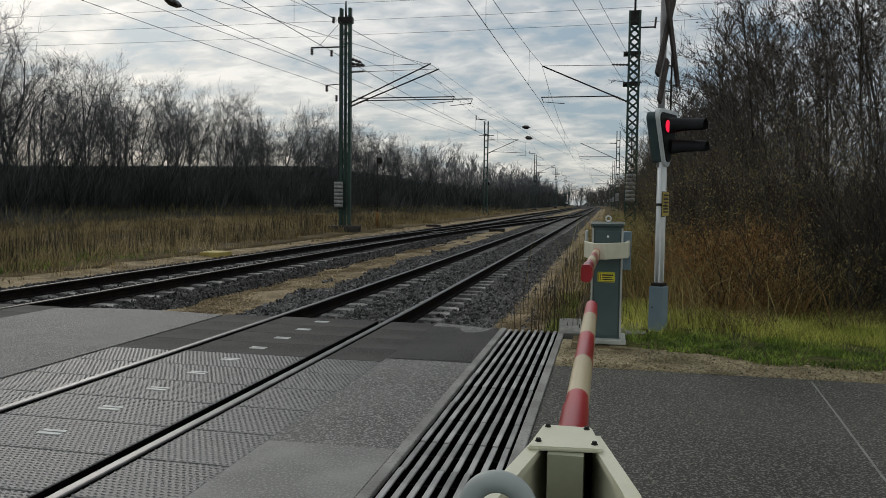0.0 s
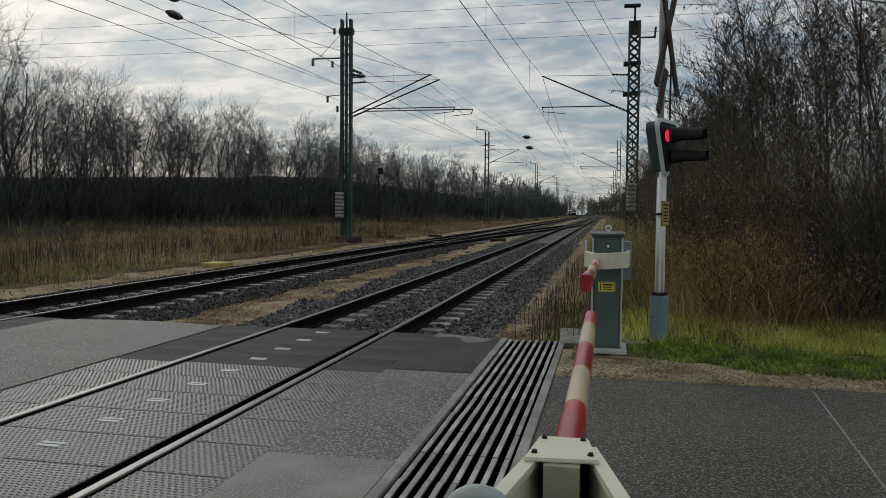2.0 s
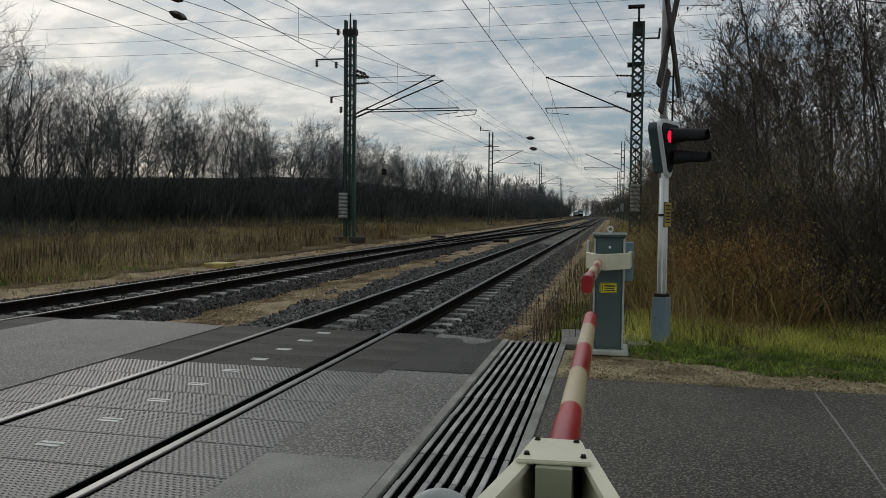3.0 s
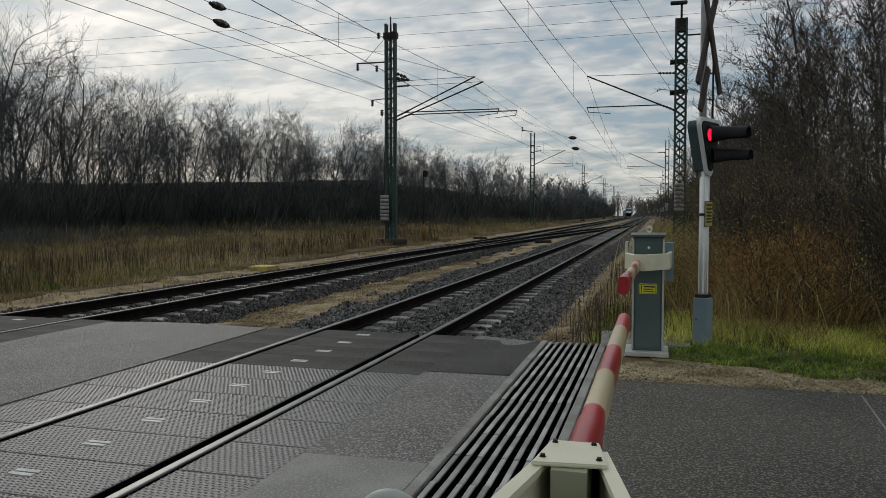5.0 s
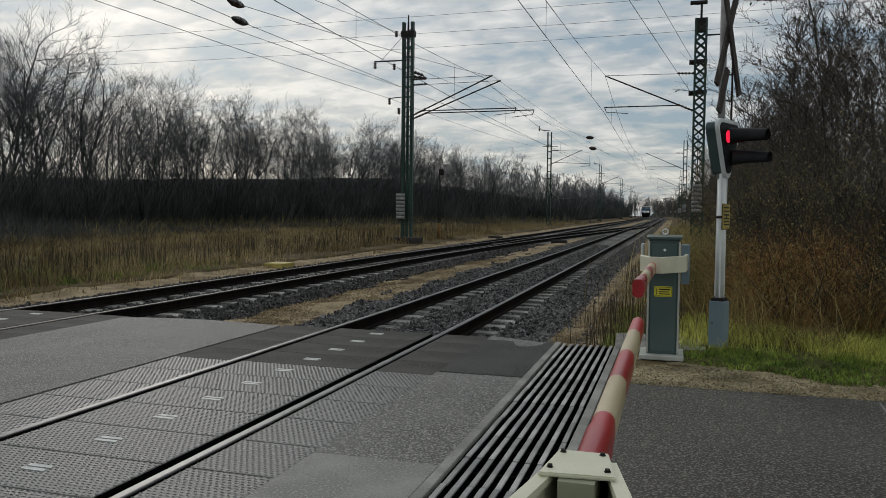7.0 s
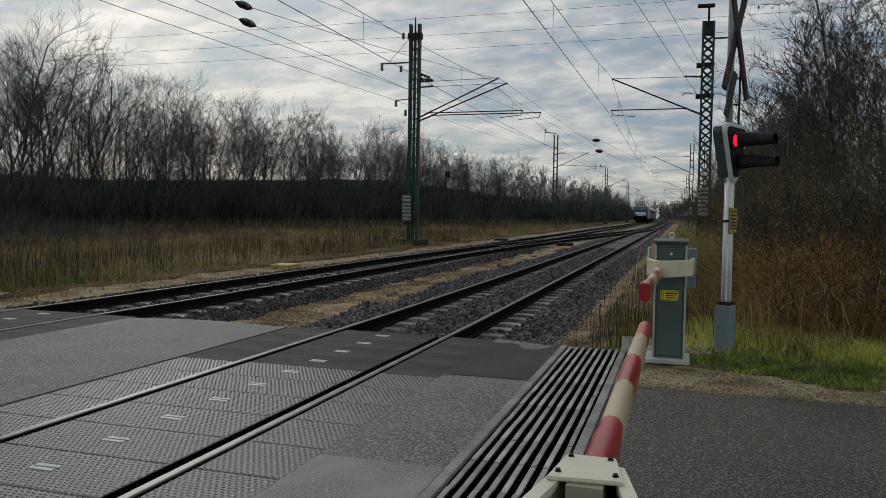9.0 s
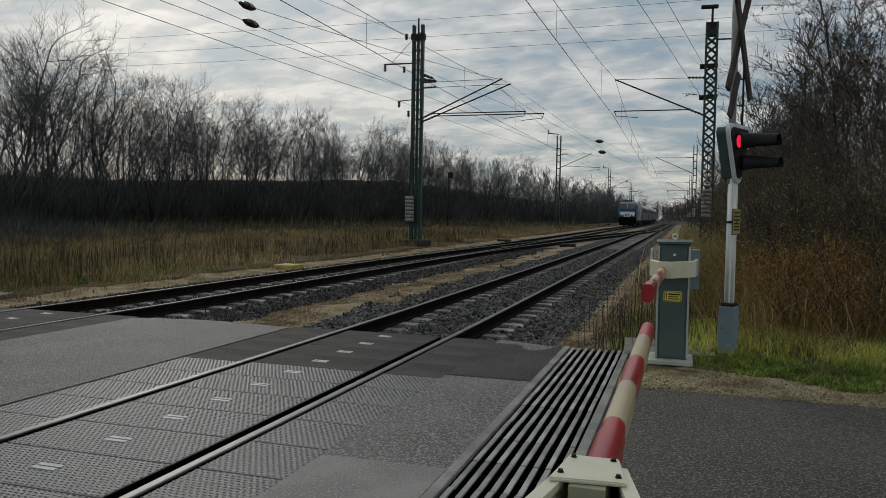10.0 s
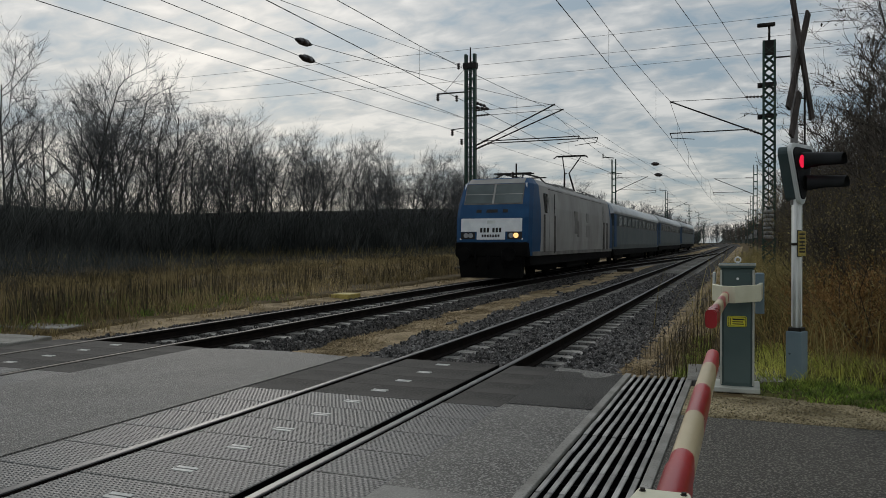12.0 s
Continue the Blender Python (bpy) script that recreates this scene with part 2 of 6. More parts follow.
M = dict(
    asphalt=mat("asphalt", (0.042, 0.039, 0.033), (0.078, 0.072, 0.062), 0.7, 0.75, bump=1.0, fine=62, c=(0.21, 0.196, 0.168), spread=0.22, spec=0.25, contrast=(0.50, 0.64)),
    asphalt_new=mat("asphalt_apron", (0.07, 0.067, 0.062), (0.155, 0.15, 0.139), 1.1, 0.68, bump=1.0, fine=64, c=(0.33, 0.32, 0.295), spread=0.2, spec=0.25, contrast=(0.48, 0.66)),
    concrete=mat("concrete", (0.20, 0.192, 0.172), (0.33, 0.32, 0.29), 2.5, 0.85, bump=0.3, fine=60, c=(0.14, 0.132, 0.118)),
    sleeper=mat("sleeper_concrete", (0.20, 0.192, 0.175), (0.38, 0.365, 0.34), 4, 0.85, bump=0.3, c=(0.12, 0.11, 0.10), rnd=0.3, contrast=(0.54, 0.72)),
    ballast=mat("ballast", (0.018, 0.017, 0.016), (0.05, 0.047, 0.044), 14, 0.95, bump=1.0, fine=24, c=(0.12, 0.115, 0.11)),
    stone=mat("ballast_stone", (0.034, 0.032, 0.031), (0.10, 0.095, 0.091), 2, 0.75, bump=0.2, island=0.92, c=(0.20, 0.19, 0.183), spec=0.25),
    stone_dark=mat("darker_ballast_stone", (0.025, 0.023, 0.022), (0.075, 0.07, 0.066), 2, 0.8, bump=0.2, island=0.85, c=(0.14, 0.132, 0.125), spec=0.2),
    sand=mat("sandy_gravel", (0.20, 0.15, 0.085), (0.42, 0.325, 0.20), 1.9, 0.95, bump=1.0, fine=34, c=(0.09, 0.07, 0.047), spread=0.14),
    earth=mat("field_soil", (0.075, 0.055, 0.028), (0.15, 0.11, 0.055), 0.35, 0.95, bump=0.8, fine=9, c=(0.045, 0.036, 0.02)),
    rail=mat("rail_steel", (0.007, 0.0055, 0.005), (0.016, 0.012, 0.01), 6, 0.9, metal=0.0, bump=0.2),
    rail_dull=mat("dull_rail_head", (0.10, 0.09, 0.08), (0.17, 0.155, 0.14), 3, 0.65, metal=0.6, bump=0.02, rvar=0.1),
    eye=mat("pale_grey_green_paint", (0.25, 0.275, 0.26), (0.36, 0.385, 0.36), 9, 0.5, bump=0.03, fine=200),
    rail_top=mat("polished_rail_head", (0.085, 0.085, 0.087), (0.15, 0.15, 0.152), 3, 0.5, metal=1.0, bump=0.02, rvar=0.1),
    rubber=mat("rubber_panel", (0.065, 0.063, 0.06), (0.15, 0.147, 0.14), 1.3, 0.55, bump=0.5, fine=50, c=(0.21, 0.205, 0.195), spread=0.22, spec=0.45),
    rubber_dark=mat("smooth_rubber_panel", (0.034, 0.032, 0.03), (0.078, 0.074, 0.068), 1.2, 0.8, bump=0.25, fine=40, c=(0.09, 0.086, 0.08), spec=0.08),
    # near-black that stands in for the shade in gaps and hollows
    black=mat("gap_shade_black", (0.002, 0.002, 0.002), (0.004, 0.004, 0.004), 3, 0.98),
    kerb=mat("pale_kerb_concrete", (0.22, 0.213, 0.195), (0.34, 0.33, 0.305), 2.5, 0.8, bump=0.25, fine=60, c=(0.16, 0.152, 0.138), contrast=(0.54, 0.74)),
    mark=mat("moulded_light_mark", (0.46, 0.46, 0.44), (0.60, 0.60, 0.57), 9, 0.7),
    grate=mat("weathered_grate_steel", (0.24, 0.235, 0.225), (0.38, 0.37, 0.355), 3, 0.75, metal=0.0, bump=0.08, fine=140, c=(0.18, 0.17, 0.16), rnd=0.25, contrast=(0.55, 0.75)),
    bark=mat("bark", (0.04, 0.035, 0.03), (0.09, 0.08, 0.069), 3, 0.95, bump=0.6, fine=25),
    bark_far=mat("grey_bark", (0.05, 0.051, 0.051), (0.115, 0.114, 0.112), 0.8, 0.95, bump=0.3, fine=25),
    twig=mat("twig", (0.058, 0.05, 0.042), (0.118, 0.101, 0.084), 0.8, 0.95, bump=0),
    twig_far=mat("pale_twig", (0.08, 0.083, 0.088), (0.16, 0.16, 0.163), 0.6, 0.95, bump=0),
    asphalt_dark=mat("dark_asphalt_patch", (0.03, 0.029, 0.028), (0.066, 0.064, 0.06), 1.0, 0.8, bump=1.0, fine=64, c=(0.17, 0.166, 0.155), spec=0.1, contrast=(0.49, 0.67)),
    asphalt_pale=mat("pale_mortar_patch", (0.16, 0.157, 0.144), (0.27, 0.264, 0.244), 1.4, 0.7, bump=0.6, fine=60, c=(0.30, 0.294, 0.27), spec=0.35, contrast=(0.5, 0.7)),
    signal_side=mat("dark_signal_housing", (0.05, 0.075, 0.078), (0.075, 0.10, 0.10), 3, 0.5, bump=0.03),
    sand_pale=mat("pale_road_gravel", (0.22, 0.18, 0.105), (0.42, 0.35, 0.22), 2.2, 0.95, bump=1.0, fine=40, c=(0.11, 0.092, 0.062), spread=0.16),
    olive=mat("olive_brush", (0.17, 0.14, 0.055), (0.38, 0.31, 0.135), 0.5, 0.95, bump=0, island=0.6, thin=0.35),
    # post paint darkened to grey-green for the shade under the top plate
    beam=mat("shaded_beam_paint", (0.27, 0.275, 0.19), (0.35, 0.355, 0.25), 4, 0.5, bump=0.05),
    darkstone=mat("stained_concrete", (0.035, 0.032, 0.029), (0.075, 0.068, 0.062), 3, 0.9, bump=0.3),
    weight=mat("pale_weight_concrete", (0.20, 0.20, 0.195), (0.31, 0.31, 0.30), 5, 0.85, bump=0.1),
    thicket=mat("thicket_twig", (0.042, 0.046, 0.044), (0.10, 0.104, 0.098), 0.3, 0.95, bump=0, island=0.5),
    # bank soil darkened: the shade under the wood is in this colour
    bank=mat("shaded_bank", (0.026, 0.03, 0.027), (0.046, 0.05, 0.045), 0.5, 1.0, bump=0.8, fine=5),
    leaf=mat("withered_leaf", (0.018, 0.015, 0.012), (0.04, 0.032, 0.024), 2, 0.7, bump=0, island=0.3),
    drygrass=mat("dry_grass", (0.10, 0.08, 0.037), (0.35, 0.272, 0.14), 0.16, 0.85, bump=0, island=0.65, thin=0.33, spread=0.16),
    brownweed=mat("brown_weed", (0.18, 0.10, 0.037), (0.39, 0.235, 0.10), 0.8, 0.9, bump=0, island=0.6, thin=0.35),
    darkstalk=mat("dark_seed_stalk", (0.04, 0.034, 0.023), (0.075, 0.064, 0.042), 0.5, 0.9, bump=0, island=0.4),
    grass=mat("green_grass", (0.15, 0.22, 0.035), (0.38, 0.42, 0.10), 0.9, 0.7, bump=0, island=0.6, thin=0.5),
    darkgrass=mat("low_green_weed", (0.05, 0.095, 0.016), (0.24, 0.32, 0.06), 2.4, 0.7, bump=0, island=0.65, thin=0.45),
    yellowgrass=mat("yellow_green_grass", (0.30, 0.33, 0.06), (0.60, 0.58, 0.16), 0.9, 0.7, bump=0, island=0.6, thin=0.5),
    turf=mat("turf", (0.045, 0.05, 0.016), (0.12, 0.115, 0.04), 1.6, 0.95, bump=0.9, fine=30, c=(0.04, 0.036, 0.018)),
    mast=mat("green_mast_paint", (0.022, 0.055, 0.042), (0.042, 0.085, 0.066), 1.2, 0.5, bump=0.1, c=(0.03, 0.035, 0.03)),
    iron=mat("dark_iron", (0.02, 0.018, 0.017), (0.04, 0.035, 0.03), 4, 0.6, metal=0.5, bump=0.1),
    wire=mat("copper_wire", (0.025, 0.024, 0.023), (0.04, 0.038, 0.035), 1, 0.6, metal=0.3, bump=0),
    insul=mat("brown_porcelain", (0.02, 0.014, 0.012), (0.035, 0.022, 0.018), 3, 0.3, bump=0),
    cream=mat("cream_paint", (0.60, 0.575, 0.42), (0.67, 0.645, 0.485), 5, 0.4, bump=0.03, fine=90, c=(0.57, 0.54, 0.39), contrast=(0.55, 0.8)),
    red=mat("red_paint", (0.29, 0.012, 0.016), (0.42, 0.022, 0.025), 4, 0.3, bump=0.02, fine=120, stretch=(1, 0.3, 1)),
    ivory=mat("weathered_ivory_paint", (0.42, 0.335, 0.19), (0.56, 0.47, 0.30), 4, 0.4, bump=0.03, fine=120, stretch=(1, 0.3, 1)),
    cabinet=mat("grey_green_cabinet", (0.062, 0.094, 0.09), (0.085, 0.118, 0.112), 1.5, 0.5, bump=0.03, fine=140),
    cabinet_cap=mat("light_cabinet_frame", (0.36, 0.365, 0.32), (0.47, 0.47, 0.42), 4, 0.5, bump=0.05),
    bluegrey=mat("blue_grey_paint", (0.17, 0.23, 0.26), (0.235, 0.295, 0.32), 2.5, 0.55, bump=0.04, fine=140, spread=0.2),
    yellow=mat("yellow_sign", (0.65, 0.6, 0.02), (0.75, 0.68, 0.05), 6, 0.45, bump=0.02),
    ochre=mat("weathered_yellow", (0.36, 0.28, 0.075), (0.52, 0.41, 0.12), 6, 0.7, bump=0.1, c=(0.24, 0.19, 0.07)),
    ink=mat("black_ink", (0.015, 0.015, 0.015), (0.025, 0.025, 0.025), 5, 0.5, bump=0),
    greypole=mat("dull_grey_pole", (0.20, 0.19, 0.185), (0.32, 0.31, 0.30), 4, 0.7, bump=0.1),
    alu=mat("aluminium_pole", (0.66, 0.66, 0.64), (0.80, 0.80, 0.77), 3, 0.45, bump=0.05),
    silver=mat("light_grey_housing", (0.55, 0.58, 0.57), (0.68, 0.70, 0.68), 4, 0.45, bump=0.05),
    blackpaint=mat("black_housing", (0.006, 0.0065, 0.007), (0.013, 0.014, 0.015), 4, 0.6, bump=0.05),
    woodgrey=mat("weathered_board", (0.05, 0.042, 0.038), (0.10, 0.085, 0.078), 5, 0.8, bump=0.3, stretch=(4, 4, 0.6)),
    redlamp=mat("lit_red_lens", (0.6, 0.01, 0.03), (0.7, 0.02, 0.04), 5, 0.3, bump=0, emit=((1.0, 0.02, 0.07), 0.9)),
)
PI2 = 2 * math.pi


# ---- building helpers ----
def box(bm, x0, x1, y0, y1, z0, z1, bevel=0.0, m=None):
    r = bmesh.ops.create_cube(bm, size=1)["verts"]
    for v in r:
        v.co = Vector(((x0 + x1) / 2 + v.co.x * (x1 - x0), (y0 + y1) / 2 + v.co.y * (y1 - y0), (z0 + z1) / 2 + v.co.z * (z1 - z0)))
    if bevel:
        es = list({e for v in r for e in v.link_edges})
        r = bmesh.ops.bevel(bm, geom=es, offset=bevel, segments=2, affect="EDGES", profile=0.5)["verts"]
    if m is not None:
        for v in r:
            v.co = m @ v.co
    return r


def rod(bm, p0, p1, r0, r1=None, n=8, cap=True):
    p0, p1 = Vector(p0), Vector(p1)
    d = p1 - p0
    q = d.to_track_quat("Z", "Y").to_matrix()
    r1 = r0 if r1 is None else r1
    a = [bm.verts.new(p0 + q @ Vector((math.cos(i * PI2 / n) * r0, math.sin(i * PI2 / n) * r0, 0))) for i in range(n)]
    b = [bm.verts.new(p1 + q @ Vector((math.cos(i * PI2 / n) * r1, math.sin(i * PI2 / n) * r1, 0))) for i in range(n)]
    for i in range(n):
        f = bm.faces.new((a[i], a[(i + 1) % n], b[(i + 1) % n], b[i]))
        f.smooth = n > 5
    if cap:
        bm.faces.new(a[::-1]), bm.faces.new(b)


def path_tube(bm, pts, r, n=6):
    rings = []
    pts = [Vector(p) for p in pts]
    for i, p in enumerate(pts):
        d = (pts[min(i + 1, len(pts) - 1)] - pts[max(i - 1, 0)])
        q = d.to_track_quat("Z", "Y").to_matrix()
        rings.append([bm.verts.new(p + q @ Vector((math.cos(k * PI2 / n) * r, math.sin(k * PI2 / n) * r, 0))) for k in range(n)])
    for a, b in zip(rings, rings[1:]):
        for k in range(n):
            f = bm.faces.new((a[k], a[(k + 1) % n], b[(k + 1) % n], b[k]))
            f.smooth = True
    bm.faces.new(rings[0][::-1]), bm.faces.new(rings[-1])


def extrude(bm, outline, axis, a, b):
    """A closed outline of pairs, drawn out along an axis from a to b."""
    def at(p, v):
        return {"x": (v, p[0], p[1]), "y": (p[0], v, p[1]), "z": (p[0], p[1], v)}[axis]
    va = [bm.verts.new(at(p, a)) for p in outline]
    vb = [bm.verts.new(at(p, b)) for p in outline]
    n = len(outline)
    for i in range(n):
        bm.faces.new((va[i], va[(i + 1) % n], vb[(i + 1) % n], vb[i]))
    bm.faces.new(va[::-1]), bm.faces.new(vb)


def mesh_of(name, bm, material):
    bmesh.ops.recalc_face_normals(bm, faces=bm.faces[:])
    me = bpy.data.meshes.new(name)
    bm.to_mesh(me)
    bm.free()
    me.materials.append(material)
    return me


def part(name, bm, material, parent, label=""):
    me = bm if isinstance(bm, bpy.types.Mesh) else mesh_of(name, bm, material)
    ob = new(name, me)
    ob.parent = parent
    if label:
        tagged(ob, label)
    return ob


def thing(name, label, category, group="", at=None, kind=""):
    ob = new(name)
    if at is not None:
        ob.matrix_basis = at
    return tagged(ob, label, category, group, kind)


def structure(name, bm, material, label="", category=""):
    return tagged(new(name, bm if isinstance(bm, bpy.types.Mesh) else mesh_of(name, bm, material)), label, category, kind="structure")


def arrays_mesh(name, verts, faces, material, smooth=False):
    """A mesh from arrays: verts n x 3, faces m x k."""
    verts, faces = np.asarray(verts, np.float32), np.asarray(faces, np.int32)
    me = bpy.data.meshes.new(name)
    k = faces.shape[1]
    me.vertices.add(len(verts)), me.loops.add(faces.size), me.polygons.add(len(faces))
    me.vertices.foreach_set("co", verts.ravel())
    me.loops.foreach_set("vertex_index", faces.ravel())
    me.polygons.foreach_set("loop_start", np.arange(0, faces.size, k, dtype=np.int32))
    me.polygons.foreach_set("use_smooth", np.full(len(faces), smooth))
    me.update(calc_edges=True)
    me.validate()
    me.materials.append(material)
    return me


def rise(y):
    """The line climbs gently away from the crossing."""
    return 0.004 * min(max(0.0, y - 12), 300)


def bend(y):
    """The line's curve to the left, far out."""
    return -1.15e-4 * max(0.0, y - 190) ** 2


NEAR, FAR = -0.7525, -6.12                          # the two tracks' middles
rng = np.random.default_rng(4)
rise_v = np.vectorize(rise)
bend_v = np.vectorize(bend)


# ---- ground ----
def ground_height(x, y):
    u = x - (bend(y) if y > 190 else 0)
    z = rise(y)
    if 1.3 < u < 2.3 and y < 10.0:
        return -1.2
    if y > 9.2 and -9.2 < u < 1.6:
        return z - 0.5
    if u < -9.2:
        return z - 0.12 + 0.10 * noise.noise(Vector((x * 0.1, y * 0.1, 0)))
    if u > 1.6 and y > 8.0:
        k = min(1, (y - 8.0) / 1.0)
        return z + k * (0.03 * noise.noise(Vector((x, y, 3))) - 0.01 - (0.15 if u < 2.3 and y > 10 else 0)) - (1 - k) * 0.15
    return z - (0.9 if u < 2.3 else 0.35)


def sheet(name, xs, ys, height, material, label="", category="ground"):
    verts = [(x, y, height(x, y)) for y in ys for x in xs]
    nx = len(xs)
    faces = [(j * nx + i, j * nx + i + 1, (j + 1) * nx + i + 1, (j + 1) * nx + i) for j in range(len(ys) - 1) for i in range(nx - 1)]
    return structure(name, arrays_mesh(name, verts, faces, material, True), material, label, category)


gxs = sorted({*np.round(np.arange(-60, 40, 1.0), 3), -1500, -900, -500, -300, -200, -140, -100, -80, 60, 90, 140, 250, 500, 900, 1500, -9.25, -9.15, 1.55, 1.65, 2.25, 2.35, 8.5, 3.5, 4.5, 5.5})
gys = sorted({*np.round(np.arange(-10, 60, 1.0), 3), *np.arange(60, 320, 10.0), 8.25, 8.5, 8.75, 9.15, 9.25, 9.95, 10.05, -1500, -600, -200, -60, -25, 350, 400, 450, 500, 600, 700, 900, 1300, 2000, 3000})
sheet("ground", gxs, gys, ground_height, M["earth"], "bare brown soil of the field and trackside", "ground")


def bed(name, cols, y0, y1, material, label, cat="ballast", wavy=0.0):
    """A strip along the line: cols of (across, height)."""
    ys = list(np.arange(y0, min(y1, 60), 0.5)) + list(np.arange(60, 200, 5.0)) + list(np.arange(200, y1 + 1, 15.0))
    verts = [(u + bend(y), y, h + rise(y) + 0.025 * noise.noise(Vector((u * 2.3, y * 2.3, 1))) + wavy * noise.noise(Vector((u * 0.9, y * 0.55, 7)))) for y in ys for u, h in cols]
    n = len(cols)
    faces = [(j * n + i, j * n + i + 1, (j + 1) * n + i + 1, (j + 1) * n + i) for j in range(len(ys) - 1) for i in range(n - 1)]
    structure(name, arrays_mesh(name, verts, faces, material, True), material, label, cat)


def cols(a, b, step, f):
    n = max(2, round((b - a) / step) + 1)
    return [(a + (b - a) * i / (n - 1), f(a + (b - a) * i / (n - 1))) for i in range(n)]


bed("ballast_bed_near", cols(-2.45, 1.72, 0.15, lambda u: -0.235 if abs(u - NEAR) < 1.15 else (-0.21 - 0.05 * (u - 0.75) if u > 0 else -0.25)), 10.0, 700, M["ballast"], "dark grey crushed stone ballast under the tracks")
bed("ballast_bed_far", cols(-8.3, -3.6, 0.15, lambda u: -0.235 if abs(u - FAR) < 1.15 else (-0.22 if -7.9 < u < -4.4 else -0.26)), 10.0, 700, M["ballast"], "dark grey crushed stone ballast under the tracks")
bed("sand_strip", cols(-4.5, -2.5, 0.1, lambda u: -0.275 + 0.075 * math.sin((u + 4.5) * 1.5708)), 10.0, 28, M["sand"], "sandy yellow gravel strip between the tracks", "gravel", wavy=0.07)
bed("ballast_middle", cols(-3.7, -2.4, 0.3, lambda u: -0.23), 27.5, 700, M["ballast"], "dark ballast between the tracks")
bed("sand_shoulder", cols(-9.9, -8.25, 0.2, lambda u: -0.15 - 0.05 * abs(u + 9.3)), 10.6, 160, M["sand"], "pale sandy path beside the track", "gravel", wavy=0.06)
bed("sand_corner", cols(1.1, 2.4, 0.1, lambda u: -0.13 - 0.05 * abs(u - 2.4) ** 2), 10.1, 13.2, M["sand"], "sandy gravel beside the drain", "gravel")

# ---- road and crossing ----
bm = bmesh.new()
box(bm, 2.24, 60, -9, 8.02, -0.25, -0.012)
box(bm, -60, -8.0, -9, 9.3, -0.25, -0.012)
structure("road", bm, M["asphalt"], "worn dark grey asphalt road", "road")
bm = bmesh.new()
extrude(bm, [(0.64, -9), (1.47, -9), (1.47, 9.92), (1.2, 10.0), (0.9, 10.12), (0.64, 10.2)], "z", -0.25, -0.006)
structure("asphalt_apron", bm, M["asphalt_new"], "light grey coarse asphalt between track and drain", "road")
bm = bmesh.new()
extrude(bm, [(-4.7, -9), (-2.235, -9), (-2.235, 10.05), (-2.7, 10.12), (-3.4, 10.2), (-4.0, 10.16), (-4.7, 10.0)], "z", -0.25, -0.004)
structure("asphalt_between_tracks", bm, M["asphalt_new"], "light grey coarse asphalt between the two tracks", "road")


def verge_height(x, y):
    edge = 7.98 + 0.10 * noise.noise(Vector((x * 1.3, 5, 0)))
    k = min(1, max(0, (y - edge) / 0.12))
    return -0.05 + 0.04 * k + 0.012 * noise.noise(Vector((x * 5, y * 5, 2)))


sheet("gravel_verge", list(np.arange(2.24, 16, 0.12)), list(np.arange(7.8, 9.6, 0.1)), verge_height, M["sand_pale"], "strip of fine sandy gravel along the road edge", "gravel")


def patch(name, x0, x1, y0, y1, z, material, label, seed, rag=0.16):
    """A thin uneven-edged layer on the road."""
    xs, ys = np.linspace(x0, x1, 24), np.arange(y0, y1 + 0.01, 0.04)
    def h(x, y):
        d = min(y - y0, y1 - y) + rag * noise.noise(Vector((x * 2.2, y * 2.2, seed))) + 0.05 * noise.noise(Vector((x * 9, y * 9, seed)))
        return z + 0.002 * min(1, max(-4, d / 0.05))
    sheet(name, list(xs), list(ys), h, material, label, "road")


patch("dark_asphalt_patch", 0.645, 1.47, 7.9, 9.93, -0.003, M["asphalt_dark"], "dark fresh asphalt patch by the track's end", 1, 0.7)
patch("pale_mortar_patch", 0.645, 1.47, 3.4, 5.25, -0.003, M["asphalt_pale"], "pale smooth repair patch beside the drain", 2)
bm = bmesh.new()
for (xa, ya), (xb, yb) in (((4.46, 7.95), (4.36, 6.8)), ((4.36, 6.8), (4.24, 5.5)), ((4.24, 5.5), (4.15, 4.2))):
    extrude(bm, [(xa, ya), (xa + 0.014, ya), (xb + 0.014, yb), (xb, yb)], "z", -0.02, -0.009)
structure("road_seam", bm, M["asphalt_pale"], "thin pale seam in the asphalt", "road")


def verge_stones():
    x = rng.uniform(2.3, 10, 6000)
    y = 8.0 + 1.0 * rng.uniform(0, 1, 6000) ** 1.3
    return np.stack([x, y, np.full(6000, -0.006)], -1)


# ---- tracks ----
RAIL = [(-0.075, -0.172), (0.075, -0.172), (0.075, -0.158), (0.016, -0.14), (0.010, -0.06), (0.034, -0.045), (0.036, -0.012), (-0.036, -0.012), (-0.034, -0.045), (-0.010, -0.06), (-0.016, -0.14), (-0.075, -0.158)]
HEAD = [(-0.036, -0.012), (0.036, -0.012), (0.034, -0.004), (0.024, 0.0), (-0.024, 0.0), (-0.034, -0.004)]


def sweep(outline, xf, ys):
    """An outline drawn along a line of points (xf(y), y, rise)."""
    verts, faces = [], []
    n = len(outline)
    for y in ys:
        verts += [(xf(y) + u, y, h + rise(y)) for u, h in outline]
    for j in range(len(ys) - 1):
        for i in range(n):
            k = (i + 1) % n
            faces.append((j * n + i, j * n + k, (j + 1) * n + k, (j + 1) * n + i))
    return verts, faces


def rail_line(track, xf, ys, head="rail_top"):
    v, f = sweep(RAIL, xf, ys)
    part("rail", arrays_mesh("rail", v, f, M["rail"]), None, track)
    v, f = sweep(HEAD, xf, ys)
    part("rail_head", arrays_mesh("rail_head", v, f, M[head]), None, track, "polished running surface of the rail")


